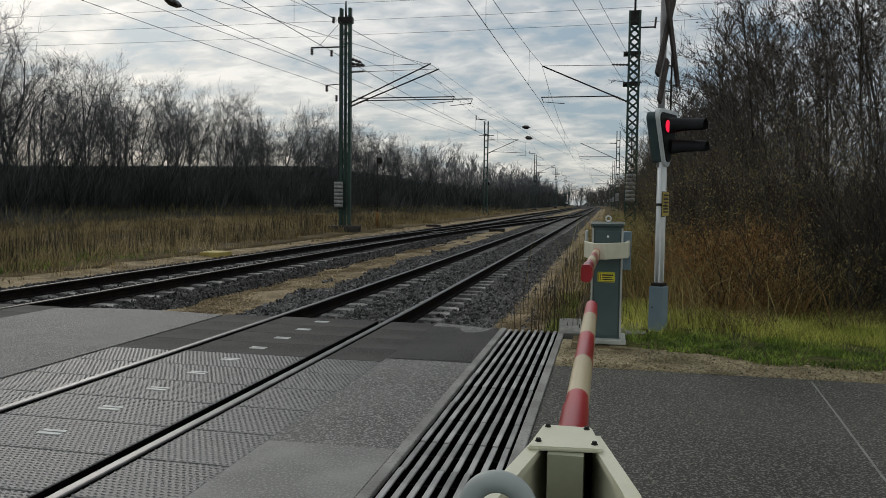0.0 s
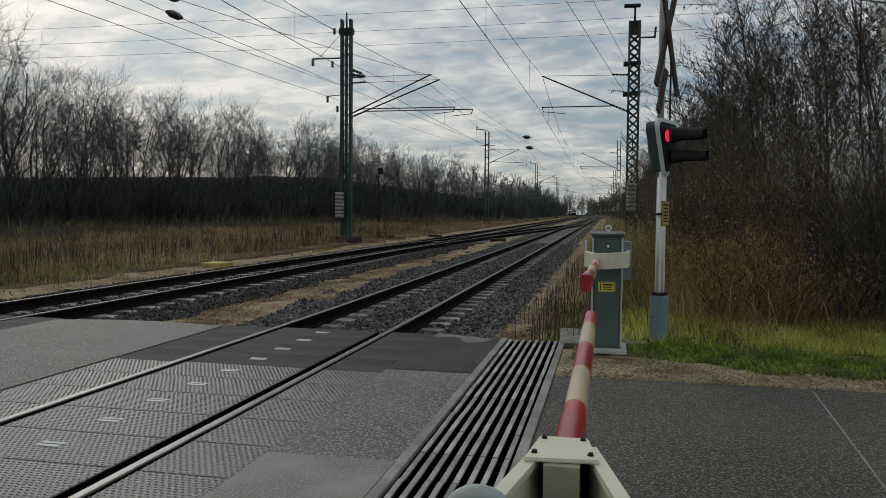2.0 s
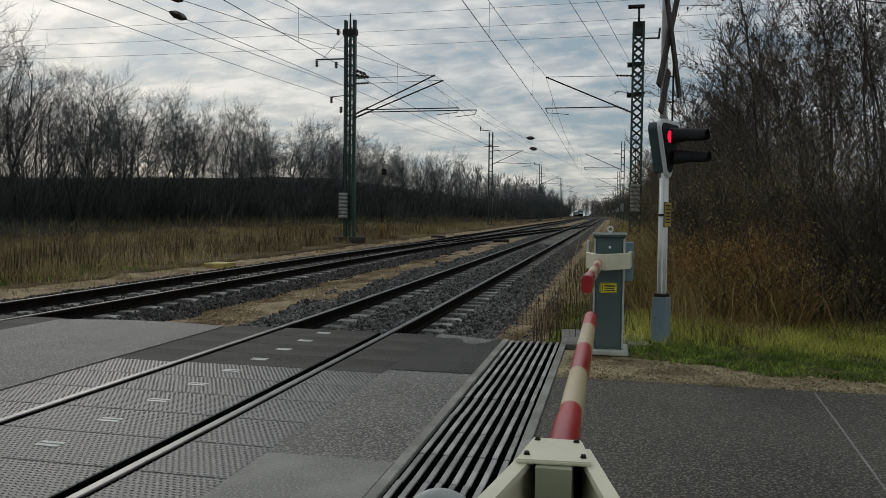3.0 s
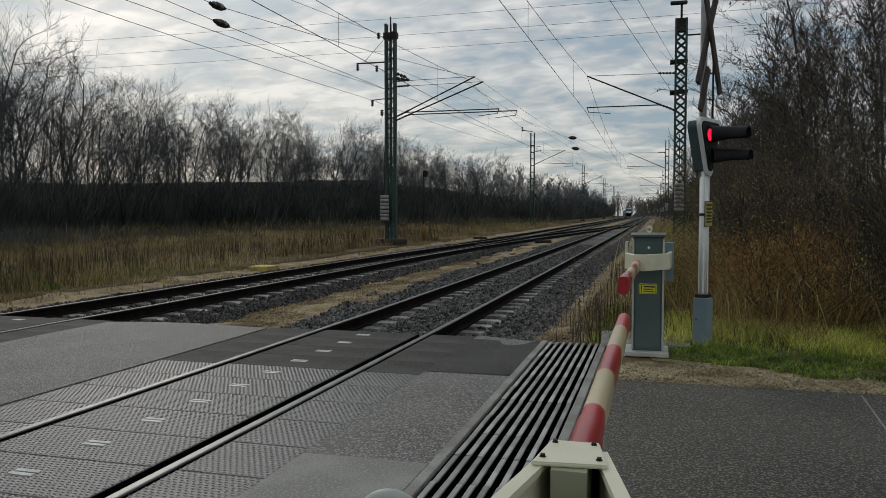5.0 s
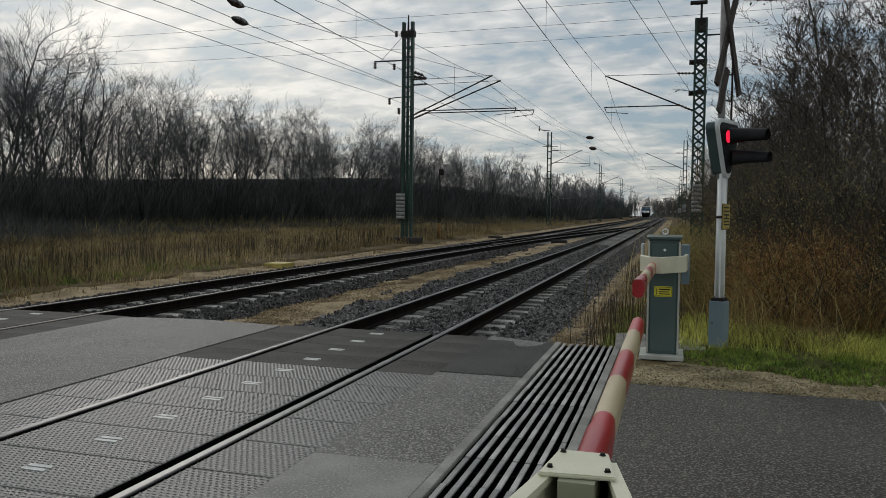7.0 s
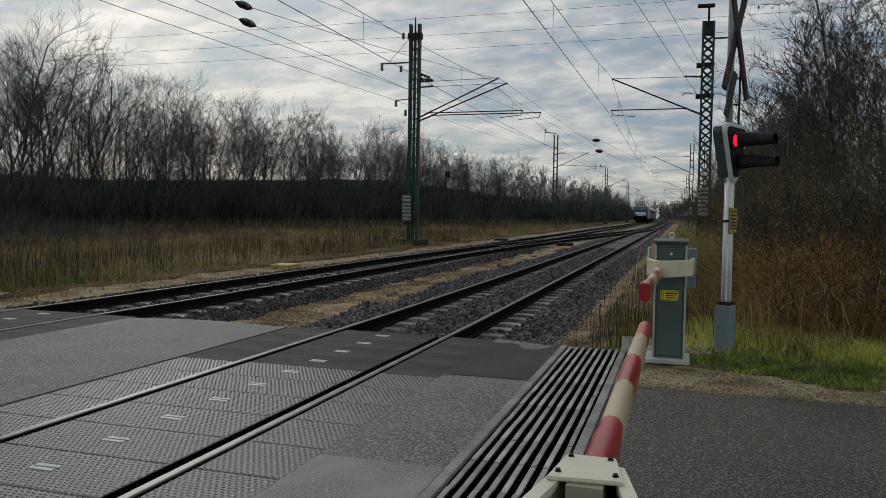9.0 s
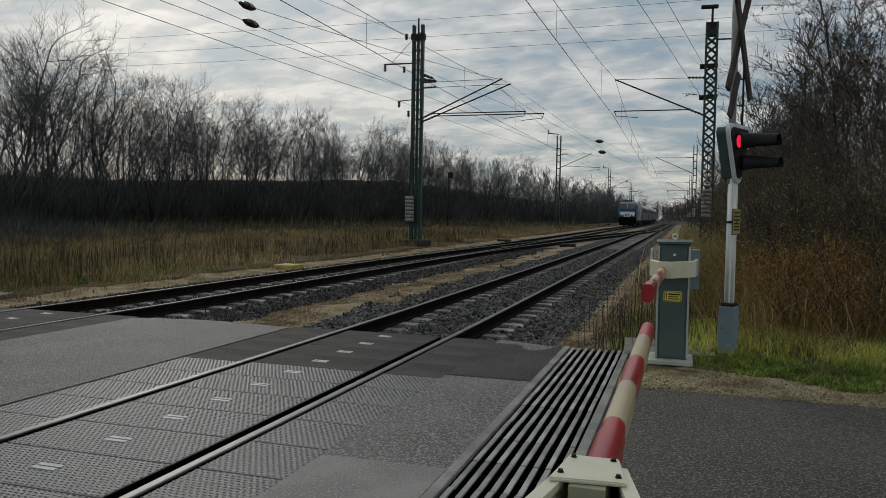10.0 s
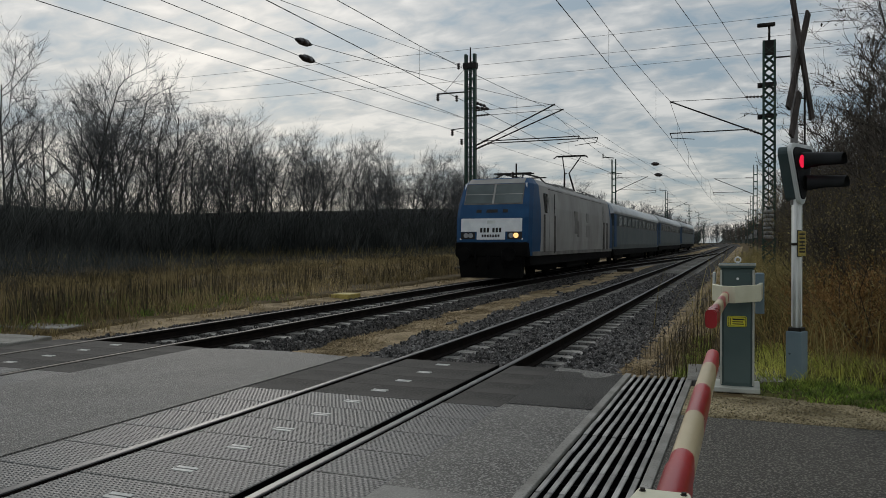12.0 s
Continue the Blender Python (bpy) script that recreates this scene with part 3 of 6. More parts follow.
FAR_YS = list(np.arange(-10, 130, 2.0)) + list(np.arange(130, 700, 10.0))
sl = bmesh.new()
extrude(sl, [(-1.2, -0.33), (1.2, -0.33), (1.2, -0.20), (1.1, -0.178), (0.45, -0.178), (0.35, -0.205), (-0.35, -0.205), (-0.45, -0.178), (-1.1, -0.178), (-1.2, -0.20)], "y", -0.12, 0.12)
SLEEPER = mesh_of("sleeper", sl, M["sleeper"])
tracks = {}
for nm, mid in (("track_near", NEAR), ("track_far", FAR)):
    tr = thing(nm, "railway track of steel rails on concrete sleepers", "railway track", kind="structure")
    tracks[nm] = tr
    for side in (-0.7525, 0.7525):
        rail_line(tr, lambda y, s=side, m=mid: m + s + bend(y), FAR_YS, "rail_top" if mid == NEAR else "rail_dull")
    for i in range(150):
        y = 10.4 + 0.6 * i
        o = part("sleeper", SLEEPER, None, tr)
        o.matrix_basis = pose(mid + bend(y) + random.uniform(-0.02, 0.02), y, rise(y) + random.uniform(-0.006, 0.006), 0, 0, random.uniform(-1, 1))


def cross_x(y, side):
    """The crossover's middle, from the far track to the near one."""
    k = min(1, max(0, (y - 22) / 88))
    k = k * k * (3 - 2 * k)
    return FAR + (NEAR - FAR) * k + side


xo = thing("track_crossover", "crossover rails linking the two tracks", "railway track", kind="structure")
for side in (-0.7525, 0.7525):
    rail_line(xo, lambda y, s=side: cross_x(y, s), list(np.arange(24, 108, 1.5)))
for i in range(90):
    y = 40.7 + 0.6 * i
    if y < 92:
        o = part("sleeper", SLEEPER, None, xo)
        o.matrix_basis = pose(cross_x(y, 0), y, rise(y) - 0.004, 0, 0, 3)

# crushed stones lying over the ballast, dense near the crossing
OCT = np.array([(1, 0, 0), (-1, 0, 0), (0, 1, 0), (0, -1, 0), (0, 0, 1), (0, 0, -1)], float)
OCF = np.array([(0, 2, 4), (2, 1, 4), (1, 3, 4), (3, 0, 4), (2, 0, 5), (1, 2, 5), (3, 1, 5), (0, 3, 5)])


def stones(name, centres, size, material, label, category="stones"):
    n = len(centres)
    s = size * rng.uniform(0.55, 1.25, (n, 1, 1)) * rng.uniform(0.6, 1.2, (n, 1, 3))
    v = OCT[None] * s + rng.normal(0, 0.22, (n, 6, 3)) * s
    a = rng.uniform(0, PI2, (n, 1))
    b = rng.uniform(-0.9, 0.9, (n, 1))
    y, z = v[..., 1] * np.cos(b) - v[..., 2] * np.sin(b), v[..., 1] * np.sin(b) + v[..., 2] * np.cos(b)
    x, y = v[..., 0] * np.cos(a) - y * np.sin(a), v[..., 0] * np.sin(a) + y * np.cos(a)
    v = np.stack([x, y, z], -1) + centres[:, None]
    f = OCF[None] + (np.arange(n) * 6)[:, None, None]
    return tagged(new(name, arrays_mesh(name, v.reshape(-1, 3), f.reshape(-1, 3), material)), label, category, kind="stuff")


def scatter(n, x0, x1, y0, y1, power=1.0):
    x = rng.uniform(x0, x1, n)
    y = y0 + (y1 - y0) * rng.uniform(0, 1, n) ** power
    return x, y


for nm, x0, x1, n, prof in (("ballast_stones_near", -3.1, 2.25, 68000, lambda u: np.where(np.abs(u - NEAR) < 0.42, -0.205, np.where(np.abs(u - NEAR) < 1.15, -0.226, np.where(u < 0.75, -0.205, -0.205 - 0.03 * (u - 0.75))))), ("ballast_stones_far", -8.3, -3.7, 32000, lambda u: np.where(np.abs(u - FAR) < 0.42, -0.205, np.where(np.abs(u - FAR) < 1.15, -0.226, -0.21)))):
    x, y = scatter(n, x0, x1, 10.05, 42, 1.7)
    keep = (np.abs(x) > 0.09) & (np.abs(x + 1.505) > 0.09) & (np.abs(x - FAR - 0.7525) > 0.09) & (np.abs(x - FAR + 0.7525) > 0.09)
    on_sleeper = (np.abs((y - 10.4) % 0.6) < 0.13) | (np.abs((y - 10.4) % 0.6) > 0.47)
    mid = NEAR if "near" in nm else FAR
    keep &= ~(on_sleeper & (np.abs(x - mid) < 1.12) & (np.abs(x - mid) > 0.2 + 0.25 * rng.uniform(0, 1, n)) & (rng.uniform(0, 1, n) > 0.05))
    x, y = x[keep], y[keep]
    # ragged borders towards the sandy strips
    ragged = np.array([noise.noise(Vector((u * 1.6, v * 0.9, 5))) for u, v in zip(x, y)])
    keep = (x < -3.95 + 0.5 * ragged) | (x > -2.75 - 0.5 * ragged) | (ragged > 0.2)
    keep &= (x < 1.25 + 0.7 * ragged) | (y > 12.6 + 1.5 * ragged) | (rng.uniform(0, 1, len(x)) < 0.12)
    x, y = x[keep], y[keep]
    z = prof(x) + rise_v(y) + rng.uniform(-0.02, 0.03, len(x))
    stones(nm, np.stack([x, y, z], -1), 0.038, M["stone" if mid == NEAR else "stone_dark"], "loose dark crushed stones of the track ballast", "ballast")
x, y = scatter(14000, -4.4, -2.6, 10.05, 29, 1.6)
stones("gravel_between_tracks", np.stack([x, y, -0.27 + 0.075 * np.sin((x + 4.5) * 1.5708) + rise_v(y)], -1), 0.018, M["sand"], "small yellow gravel stones between the tracks", "gravel")
x, y = scatter(7000, 1.05, 2.5, 10.1, 14.5, 1.5)
stones("gravel_by_drain", np.stack([x, y, -0.13 - 0.05 * (x - 2.4) ** 2 + rise_v(y)], -1), 0.016, M["sand"], "small yellow gravel stones beside the drain", "gravel")

stones("verge_gravel", verge_stones(), 0.011, M["sand_pale"], "fine pale gravel along the road edge", "gravel")

x, y = scatter(5200, 1.4, 2.7, 10.05, 30, 1.6)
stones("shoulder_stones", np.stack([x, y, np.where(x < 1.6, -0.205 - 0.03 * (x - 0.75), -0.16) + rise_v(y)], -1), 0.026, M["stone"], "dark stones strewn over the track's shoulder", "ballast")
x, y = scatter(5000, -10.2, -8.2, 10.6, 50, 1.5)
stones("path_stones", np.stack([x, y, -0.16 - 0.05 * np.abs(x + 9.3) + rise_v(y)], -1), 0.018, M["sand"], "small pale stones on the trackside path", "gravel")

# rubber panels of the crossing
deck = thing("crossing_deck", "dark rubber panels laid between and beside the rails", "level crossing", kind="structure")


def panel_mesh(name, w, l, material, relief):
    b = bmesh.new()
    box(b, -w / 2, w / 2, -l / 2, l / 2, -0.14, 0, 0.008)
    if relief:
        nx, ny = max(3, int(w / 0.04)), int(l / 0.033)
        for j in range(ny):
            for i in range(nx):
                x, y = -w / 2 + (i + 0.5 + 0.5 * (j % 2) - 0.25) * w / nx, -l / 2 + (j + 0.5) * l / ny
                h, a, c = 0.004, 0.016, 0.007
                vs = [b.verts.new((x - a, y, -0.001)), b.verts.new((x, y - c, -0.001)), b.verts.new((x + a, y, -0.001)), b.verts.new((x, y + c, -0.001)), b.verts.new((x - a * 0.4, y, h)), b.verts.new((x + a * 0.4, y, h))]
                for q in ((0, 1, 5, 4), (1, 2, 5), (2, 3, 4, 5), (3, 0, 4)):
                    b.faces.new([vs[k] for k in q])
    return mesh_of(name, b, material)


def rubber_panels(x0, x1, z, mid_mark):
    w = x1 - x0 - 0.008
    rough_panel, plain_panel = panel_mesh("panel", w, 0.592, M["rubber"], True), panel_mesh("panel", w, 0.597, M["rubber_dark"], False)
    for i in range(22):
        y = 9.86 - 0.6 * i
        o = part("panel", plain_panel if i < 4 else rough_panel, None, deck)
        o.matrix_basis = pose((x0 + x1) / 2, y, z)
        if mid_mark:
            b = bmesh.new()
            for k in (-0.028, 0.028):
                extrude(b, [(-0.085, k - 0.02), (0.085, k - 0.02), (0.075, k + 0.02), (-0.095, k + 0.02)], "z", 0, 0.004)
            o2 = part("mark", mesh_of("mark", b, M["mark"]), None, deck)
            o2.matrix_basis = pose(mid_mark, y, z + 0.001)


rubber_panels(-1.415, -0.125, -0.008, -0.77)
rubber_panels(0.05, 0.635, -0.012, 0)
rubber_panels(-2.225, -1.555, -0.012, 0)
rubber_panels(FAR - 0.68, FAR + 0.65, -0.008, FAR)
rubber_panels(FAR + 0.80, FAR + 1.40, -0.012, 0)
rubber_panels(FAR - 1.45, FAR - 0.80, -0.012, 0)
# bedding coloured black: it carries the shade in the gaps beside the rails
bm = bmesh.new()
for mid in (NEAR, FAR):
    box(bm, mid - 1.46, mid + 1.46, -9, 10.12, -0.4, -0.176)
structure("crossing_base", bm, M["black"], "bedding under the rubber panels, coloured black for the shade in the gaps", "road")

# black strips along the inner sides of the rails, for the flangeways' shade
for x in (-0.125, -1.555, FAR + 0.65, FAR - 0.80):
    b = bmesh.new()
    box(b, x + 0.001, x + 0.006, -9, 10.14, -0.17, -0.012)
    part("flangeway", b, M["black"], deck, "black strip added for the shade in the flangeway")

# drain with a bar grate
drain = thing("drain_grate", "long weathered steel bar grate over a drain between concrete kerbs", "drain")
for x0, x1 in ((1.475, 1.545), (2.165, 2.235)):
    b = bmesh.new()
    box(b, x0, x1, -9, 10.0, -0.035, 0.004, 0.008)
    part("kerb", b, M["kerb"], drain, "pale concrete kerb")
# channel floor and walls coloured black for the shade below the grate
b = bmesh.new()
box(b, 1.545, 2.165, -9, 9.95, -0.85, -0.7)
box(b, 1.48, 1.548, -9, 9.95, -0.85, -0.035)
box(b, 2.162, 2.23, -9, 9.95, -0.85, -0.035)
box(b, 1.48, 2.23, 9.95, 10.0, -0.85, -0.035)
part("channel", b, M["black"], drain, "drain channel coloured black for the shade under the grate")
b = bmesh.new()
box(b, -0.0165, 0.0165, -0.244, 0.244, -0.014, 0, 0.003)
bar = mesh_of("bar", b, M["grate"])
# cross bars black as well, to sink into the painted shade
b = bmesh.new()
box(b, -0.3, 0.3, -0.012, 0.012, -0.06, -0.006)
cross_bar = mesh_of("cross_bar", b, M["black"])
for j in range(26):
    y = 9.7 - 0.5 * j
    tilt = random.uniform(-0.003, 0.002)
    for i in range(8):
        o = part("bar", bar, None, drain)
        o.matrix_basis = pose(1.592 + i * 0.0765 + random.uniform(-0.002, 0.002), y, tilt + random.uniform(-0.002, 0.002), random.uniform(-0.2, 0.2), 0, random.uniform(-0.3, 0.3))
    o = part("cross_bar", cross_bar, None, drain)
    o.matrix_basis = pose(1.855, y + 0.25, -0.09)


# ---- trees ----
def tree_arrays(rs, height, spread, levels, trunk_r, n_main, twig_r, lean=0.0, first=0.25, droop=0.0, kids=(7, 5), wild=1.0, up=0.10):
    """Tapered three-sided limbs, as two sets of arrays: trunk with limbs, and twigs."""
    sets = {0: ([], []), 1: ([], [])}

    def limb(p, d, length, r, level):
        segs = 5 if level == 0 else (4 if level == 1 else 3 if level == 2 else 2)
        vs, fs = sets[0 if level < 2 else 1]
        sides = 5 if level == 0 else 3
        ring = None
        pts = []
        for s in range(segs + 1):
            k = s / segs
            rr = max(twig_r * 0.5, r * (1 - 0.75 * k))
            q = d.to_track_quat("Z", "Y").to_matrix()
            base = len(vs)
            for i in range(sides):
                a = i * PI2 / sides
                vs.append(tuple(p + q @ Vector((math.cos(a) * rr, math.sin(a) * rr, 0))))
            if ring is not None:
                for i in range(sides):
                    j = (i + 1) % sides
                    fs.append((ring + i, ring + j, base + j, base + i))
            ring = base
            pts.append((p.copy(), d.copy(), rr, k))
            if s < segs:
                jit = (0.10 if level == 0 else 0.22) * wild
                d = (d + Vector((rs.uniform(-jit, jit), rs.uniform(-jit, jit), rs.uniform(-jit, jit) + (up if level else 0.05) - droop * level))).normalized()
                p = p + d * (length / segs)
        if level + 1 < levels:
            count = n_main if level == 0 else (kids[0] if level == 1 else kids[1])
            for c in range(count):
                k = first + (1 - first) * (c + rs.uniform(0, 0.9)) / count if level == 0 else rs.uniform(0.2, 1)
                q = min(int(k * segs), segs - 1)
                p0, d0, r0, _ = pts[q]
                p1 = pts[q + 1][0]
                f = k * segs - q
                pp = p0.lerp(p1, min(1, max(0, f)))
                side = Vector((rs.uniform(-1, 1), rs.uniform(-1, 1), rs.uniform(-0.2, 0.5))).normalized()
                dd = (d0 * (0.75 if level else 0.6) + side * spread).normalized()
                ln = length * (rs.uniform(0.35, 0.62) if level else rs.uniform(0.25, 0.45) * (1.25 - 0.5 * k))
                limb(pp, dd, ln, max(twig_r, pts[q][2] * rs.uniform(0.45, 0.65)), level + 1)

    limb(Vector((0, 0, -0.15)), Vector((lean, 0.0, 1)).normalized(), height, trunk_r, 0)
    return sets


def tree_kind(name, rs, bark, twig, label, category="tree", leaves=0, **kw):
    sets = tree_arrays(rs, **kw)
    t = thing(name, label, category, "trees of the wood")
    part("trunk", arrays_mesh("trunk", *sets[0], bark), None, t)
    part("crown", arrays_mesh("crown", *sets[1], twig), None, t)
    if leaves:
        vs = sets[1][0]
        lv, lf = [], []
        for i in range(leaves):
            p = Vector(vs[rs.randrange(len(vs))])
            if p.z < 2.0:
                continue
            a, b = Vector((rs.uniform(-1, 1), rs.uniform(-1, 1), rs.uniform(-1, 0.2))).normalized(), Vector((rs.uniform(-1, 1), rs.uniform(-1, 1), rs.uniform(-1, 1))).normalized()
            s = rs.uniform(0.03, 0.06)
            k = len(lv)
            lv += [tuple(p), tuple(p + a * s + b * s * 0.5), tuple(p + a * s * 2), tuple(p + a * s - b * s * 0.5)]
            lf.append((k, k + 1, k + 2, k + 3))
        part("foliage", arrays_mesh("foliage", lv, lf, M["leaf"]), None, t, "few withered leaves left on the twigs")
    return t


rs = random.Random(11)


def wood_edge(y):
    """How far left the wood across the field begins."""
    if y < 70:
        return -42.0
    if y < 135:
        return -42 + 19 * (y - 70) / 65
    return max(-23.0, -23 + 0) + min(5.0, (y - 135) * 0.07)


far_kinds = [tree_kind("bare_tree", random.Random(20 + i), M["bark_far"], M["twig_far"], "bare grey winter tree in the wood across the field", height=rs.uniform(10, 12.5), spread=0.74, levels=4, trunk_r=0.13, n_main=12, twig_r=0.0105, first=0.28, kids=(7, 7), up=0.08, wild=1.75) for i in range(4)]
spots = []
y = 40.0
while y < 640:
    rows = 3 if y < 56 or y >= 300 else 4
    for row in range(rows):
        yy = y + rs.uniform(-1.5, 1.5)
        x = wood_edge(yy) - 1 - row * 2.2 + rs.uniform(-1.6, 1.6)
        s = rs.uniform(0.78, 1.08) * (1.1 if yy < 56 else 0.98 if yy < 85 else 0.98 - 0.22 * min(1, (yy - 85) / 55))
        spots.append((x + bend(yy), yy, s))
    y += 2.45 if y < 140 else (4.5 if y < 300 else 9)
used = {}
for i, (x, yy, s) in enumerate(spots):
    if yy > 140:
        continue
    k = far_kinds[i % 4]
    m = pose(x, yy, rise(yy) - 0.1, rs.uniform(-4, 4), rs.uniform(-4, 4), rs.uniform(0, 360))
    o = copy_thing(k, m) if k in used else k
    used[k] = 1
    o.matrix_basis = m @ Matrix.Diagonal((s, s, s, 1))


def joined_wood(name, kinds, places, material, label):
    """Distant trees in one mesh."""
    av, af, base = [], [], 0
    for i, (x, yy, s) in enumerate(places):
        for vs, fs in kinds[i % len(kinds)].values():
            v = np.array(vs) * s
            a = rs.uniform(0, PI2)
            c, d = math.cos(a), math.sin(a)
            v = np.stack([v[:, 0] * c - v[:, 1] * d + x, v[:, 0] * d + v[:, 1] * c + yy, v[:, 2] + rise(yy) - 0.1], -1)
            av.append(v), af.append(np.array(fs) + base)
            base += len(v)
    return tagged(new(name, arrays_mesh(name, np.concatenate(av), np.concatenate(af), material)), label, "wood", kind="stuff")


low_kinds = [tree_arrays(random.Random(40 + i), height=rs.uniform(10, 12), spread=0.42, levels=4, trunk_r=0.12, n_main=9, twig_r=0.032, first=0.1, kids=(5, 3), up=0.13, wild=1.3) for i in range(3)]
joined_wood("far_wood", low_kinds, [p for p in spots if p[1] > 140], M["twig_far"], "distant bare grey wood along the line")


def thicket(name, n, area, h0, h1, material, label, rr=0.012, lean=0.5, kinks=3, category="bushes"):
    """Many thin bent stems in one mesh. area(rs) gives the place of each one."""
    rs = random.Random(name)
    vs, fs = [], []
    for i in range(n):
        x, y, z, s = area(rs)
        p = Vector((x, y, z))
        h = rs.uniform(h0, h1) * s
        d = Vector((rs.uniform(-lean, lean), rs.uniform(-lean, lean), 1)).normalized()
        ring = None
        for k in range(kinks + 1):
            r = rr * (1.15 - k / kinks)
            b = len(vs)
            vs += [(p.x - r, p.y - r * 0.6, p.z), (p.x + r, p.y - r * 0.6, p.z), (p.x, p.y + r, p.z)]
            if ring is not None:
                fs += [(ring, ring + 1, b + 1, b), (ring + 1, ring + 2, b + 2, b + 1), (ring + 2, ring, b, b + 2)]
            ring = b
            p = p + d * (h / kinks)
            d = (d + Vector((rs.uniform(-0.5, 0.5), rs.uniform(-0.5, 0.5), rs.uniform(-0.3, 0.2)))).normalized()
    return tagged(new(name, arrays_mesh(name, vs, fs, material)), label, category, kind="stuff")


def left_edge(rs):
    y = 28 + 560 * rs.random() ** 2.2
    x = wood_edge(y) + 4.0 - rs.uniform(0, 10)
    return x + bend(y), y, rise(y) - 0.1, 1


thicket("undergrowth_across_field", 48000, left_edge, 1.6, 7.0, M["thicket"], "dense dark leafless undergrowth under the far wood", rr=0.024, lean=0.7, kinks=2)


def field_brush(rs):
    y = 30 + 110 * rs.random() ** 1.3
    return wood_edge(y) + 2 + 7 * rs.random() ** 1.5, y, rise(y) - 0.12, 0.4 + 0.8 * rs.random()


thicket("low_brush_by_wood", 5000, field_brush, 0.4, 1.5, M["olive"], "low brown brush before the far wood", rr=0.02, lean=0.8, kinks=2)


def dark_brush(rs):
    y = 20 + 110 * rs.random() ** 1.3
    return wood_edge(y) + 1 + 15 * rs.random() ** 1.3, y, rise(y) - 0.12, 0.5 + 0.6 * rs.random()


thicket("dark_brush_by_wood", 12000, dark_brush, 0.5, 1.15, M["thicket"], "low dark leafless brush between field and wood", rr=0.014, lean=0.8, kinks=2)


def field_thicket(rs):
    y = 10 + 64 * rs.random() ** 0.8
    u = rs.random()
    return -(0.55 * y + 9.5) - 1.5 * math.sin(y * 0.35) - 24 * u ** 1.2, y, rise(y) - 0.12, 0.35 + 0.65 * min(1, u * 4)


thicket("thicket_in_field", 15000, field_thicket, 0.9, 2.6, M["thicket"], "dark leafless thicket growing out into the field", rr=0.012, lean=0.8, kinks=3)


def field_thicket_edge(rs):
    y = 10 + 62 * rs.random()
    return -(0.55 * y + 8.6) - 1.5 * math.sin(y * 0.35) - 2.5 * rs.random(), y, rise(y) - 0.12, 0.5 + 0.6 * rs.random()


thicket("brown_brush_in_field", 3500, field_thicket_edge, 0.3, 0.8, M["bark"], "low dark brown brush at the edge of the field", rr=0.008, lean=0.9, kinks=2)
# the earth bank behind that undergrowth, the wood's shade put into its dark colour
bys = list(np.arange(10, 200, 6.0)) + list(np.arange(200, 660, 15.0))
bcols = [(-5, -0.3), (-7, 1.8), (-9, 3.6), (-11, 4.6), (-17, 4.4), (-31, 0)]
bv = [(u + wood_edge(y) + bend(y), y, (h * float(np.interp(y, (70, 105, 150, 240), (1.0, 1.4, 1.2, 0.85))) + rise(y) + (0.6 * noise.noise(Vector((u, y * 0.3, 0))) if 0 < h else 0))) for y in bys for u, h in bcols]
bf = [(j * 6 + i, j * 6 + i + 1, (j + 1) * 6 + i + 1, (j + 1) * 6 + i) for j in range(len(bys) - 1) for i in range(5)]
structure("earth_bank", arrays_mesh("earth_bank", bv, bf, M["bank"], True), None, "overgrown earth bank behind the wood's edge, darkened for the wood's shade", "bank")

near_kinds = [tree_kind("roadside_tree", random.Random(60 + i), M["bark"], M["twig"], "bare dark tree with few withered leaves beside the track", leaves=1500 if i < 2 else 350, height=rs.uniform(7.5, 10), spread=0.66, levels=5, trunk_r=0.05, n_main=12, twig_r=0.006, first=0.2, lean=-0.28, kids=(5, 4), wild=1.6, up=0.03) for i in range(5)]
plain_kinds = [tree_kind("roadside_tree", random.Random(80 + i), M["bark"], M["twig"], "bare dark tree in the wood along the track", height=rs.uniform(7.5, 9.5), spread=0.6, levels=4, trunk_r=0.075, n_main=12, twig_r=0.02, first=0.08, lean=-0.15, kids=(6, 5), wild=1.3) for i in range(3)]
spots = []
y = 13.5
while y < 620:
    for row in range(3):
        yy = y + rs.uniform(-0.9, 0.9)
        x = 8.5 + row * 2.5 + rs.uniform(-1.0, 1.0) + (0.8 if yy < 18 else 0)
        spots.append((x + bend(yy), yy, rs.uniform(0.75, 1.1)))
    y += 2.6 if y < 40 else (4.2 if y < 120 else 9)
used = {}
for i, (x, yy, s) in enumerate(spots):
    if yy > 110:
        continue
    kinds = near_kinds if yy < 34 else plain_kinds
    k = kinds[i % len(kinds)]
    m = pose(x, yy, rise(yy), 0, 0, rs.uniform(-60, 60))
    o = copy_thing(k, m) if k in used else k
    used[k] = 1
    o.matrix_basis = m @ Matrix.Diagonal((s, s, s, 1))
joined_wood("far_wood_beside_track", low_kinds, [(x, yy, s * 0.8) for x, yy, s in spots if yy > 110], M["twig"], "distant bare wood beside the track")


def right_edge(rs):
    y = 11.8 + 300 * rs.random() ** 3.0
    x = 5.2 + 9 * rs.random() + max(0, 1.5 - (y - 11.8) * 0.3)
    return x + bend(y), y, rise(y) - 0.05, 1 if x > 6.3 else 0.65


thicket("undergrowth_beside_track", 15000, right_edge, 1.2, 3.6, M["twig"], "tangled leafless brush under the trackside trees", rr=0.009, lean=0.9, kinks=3)



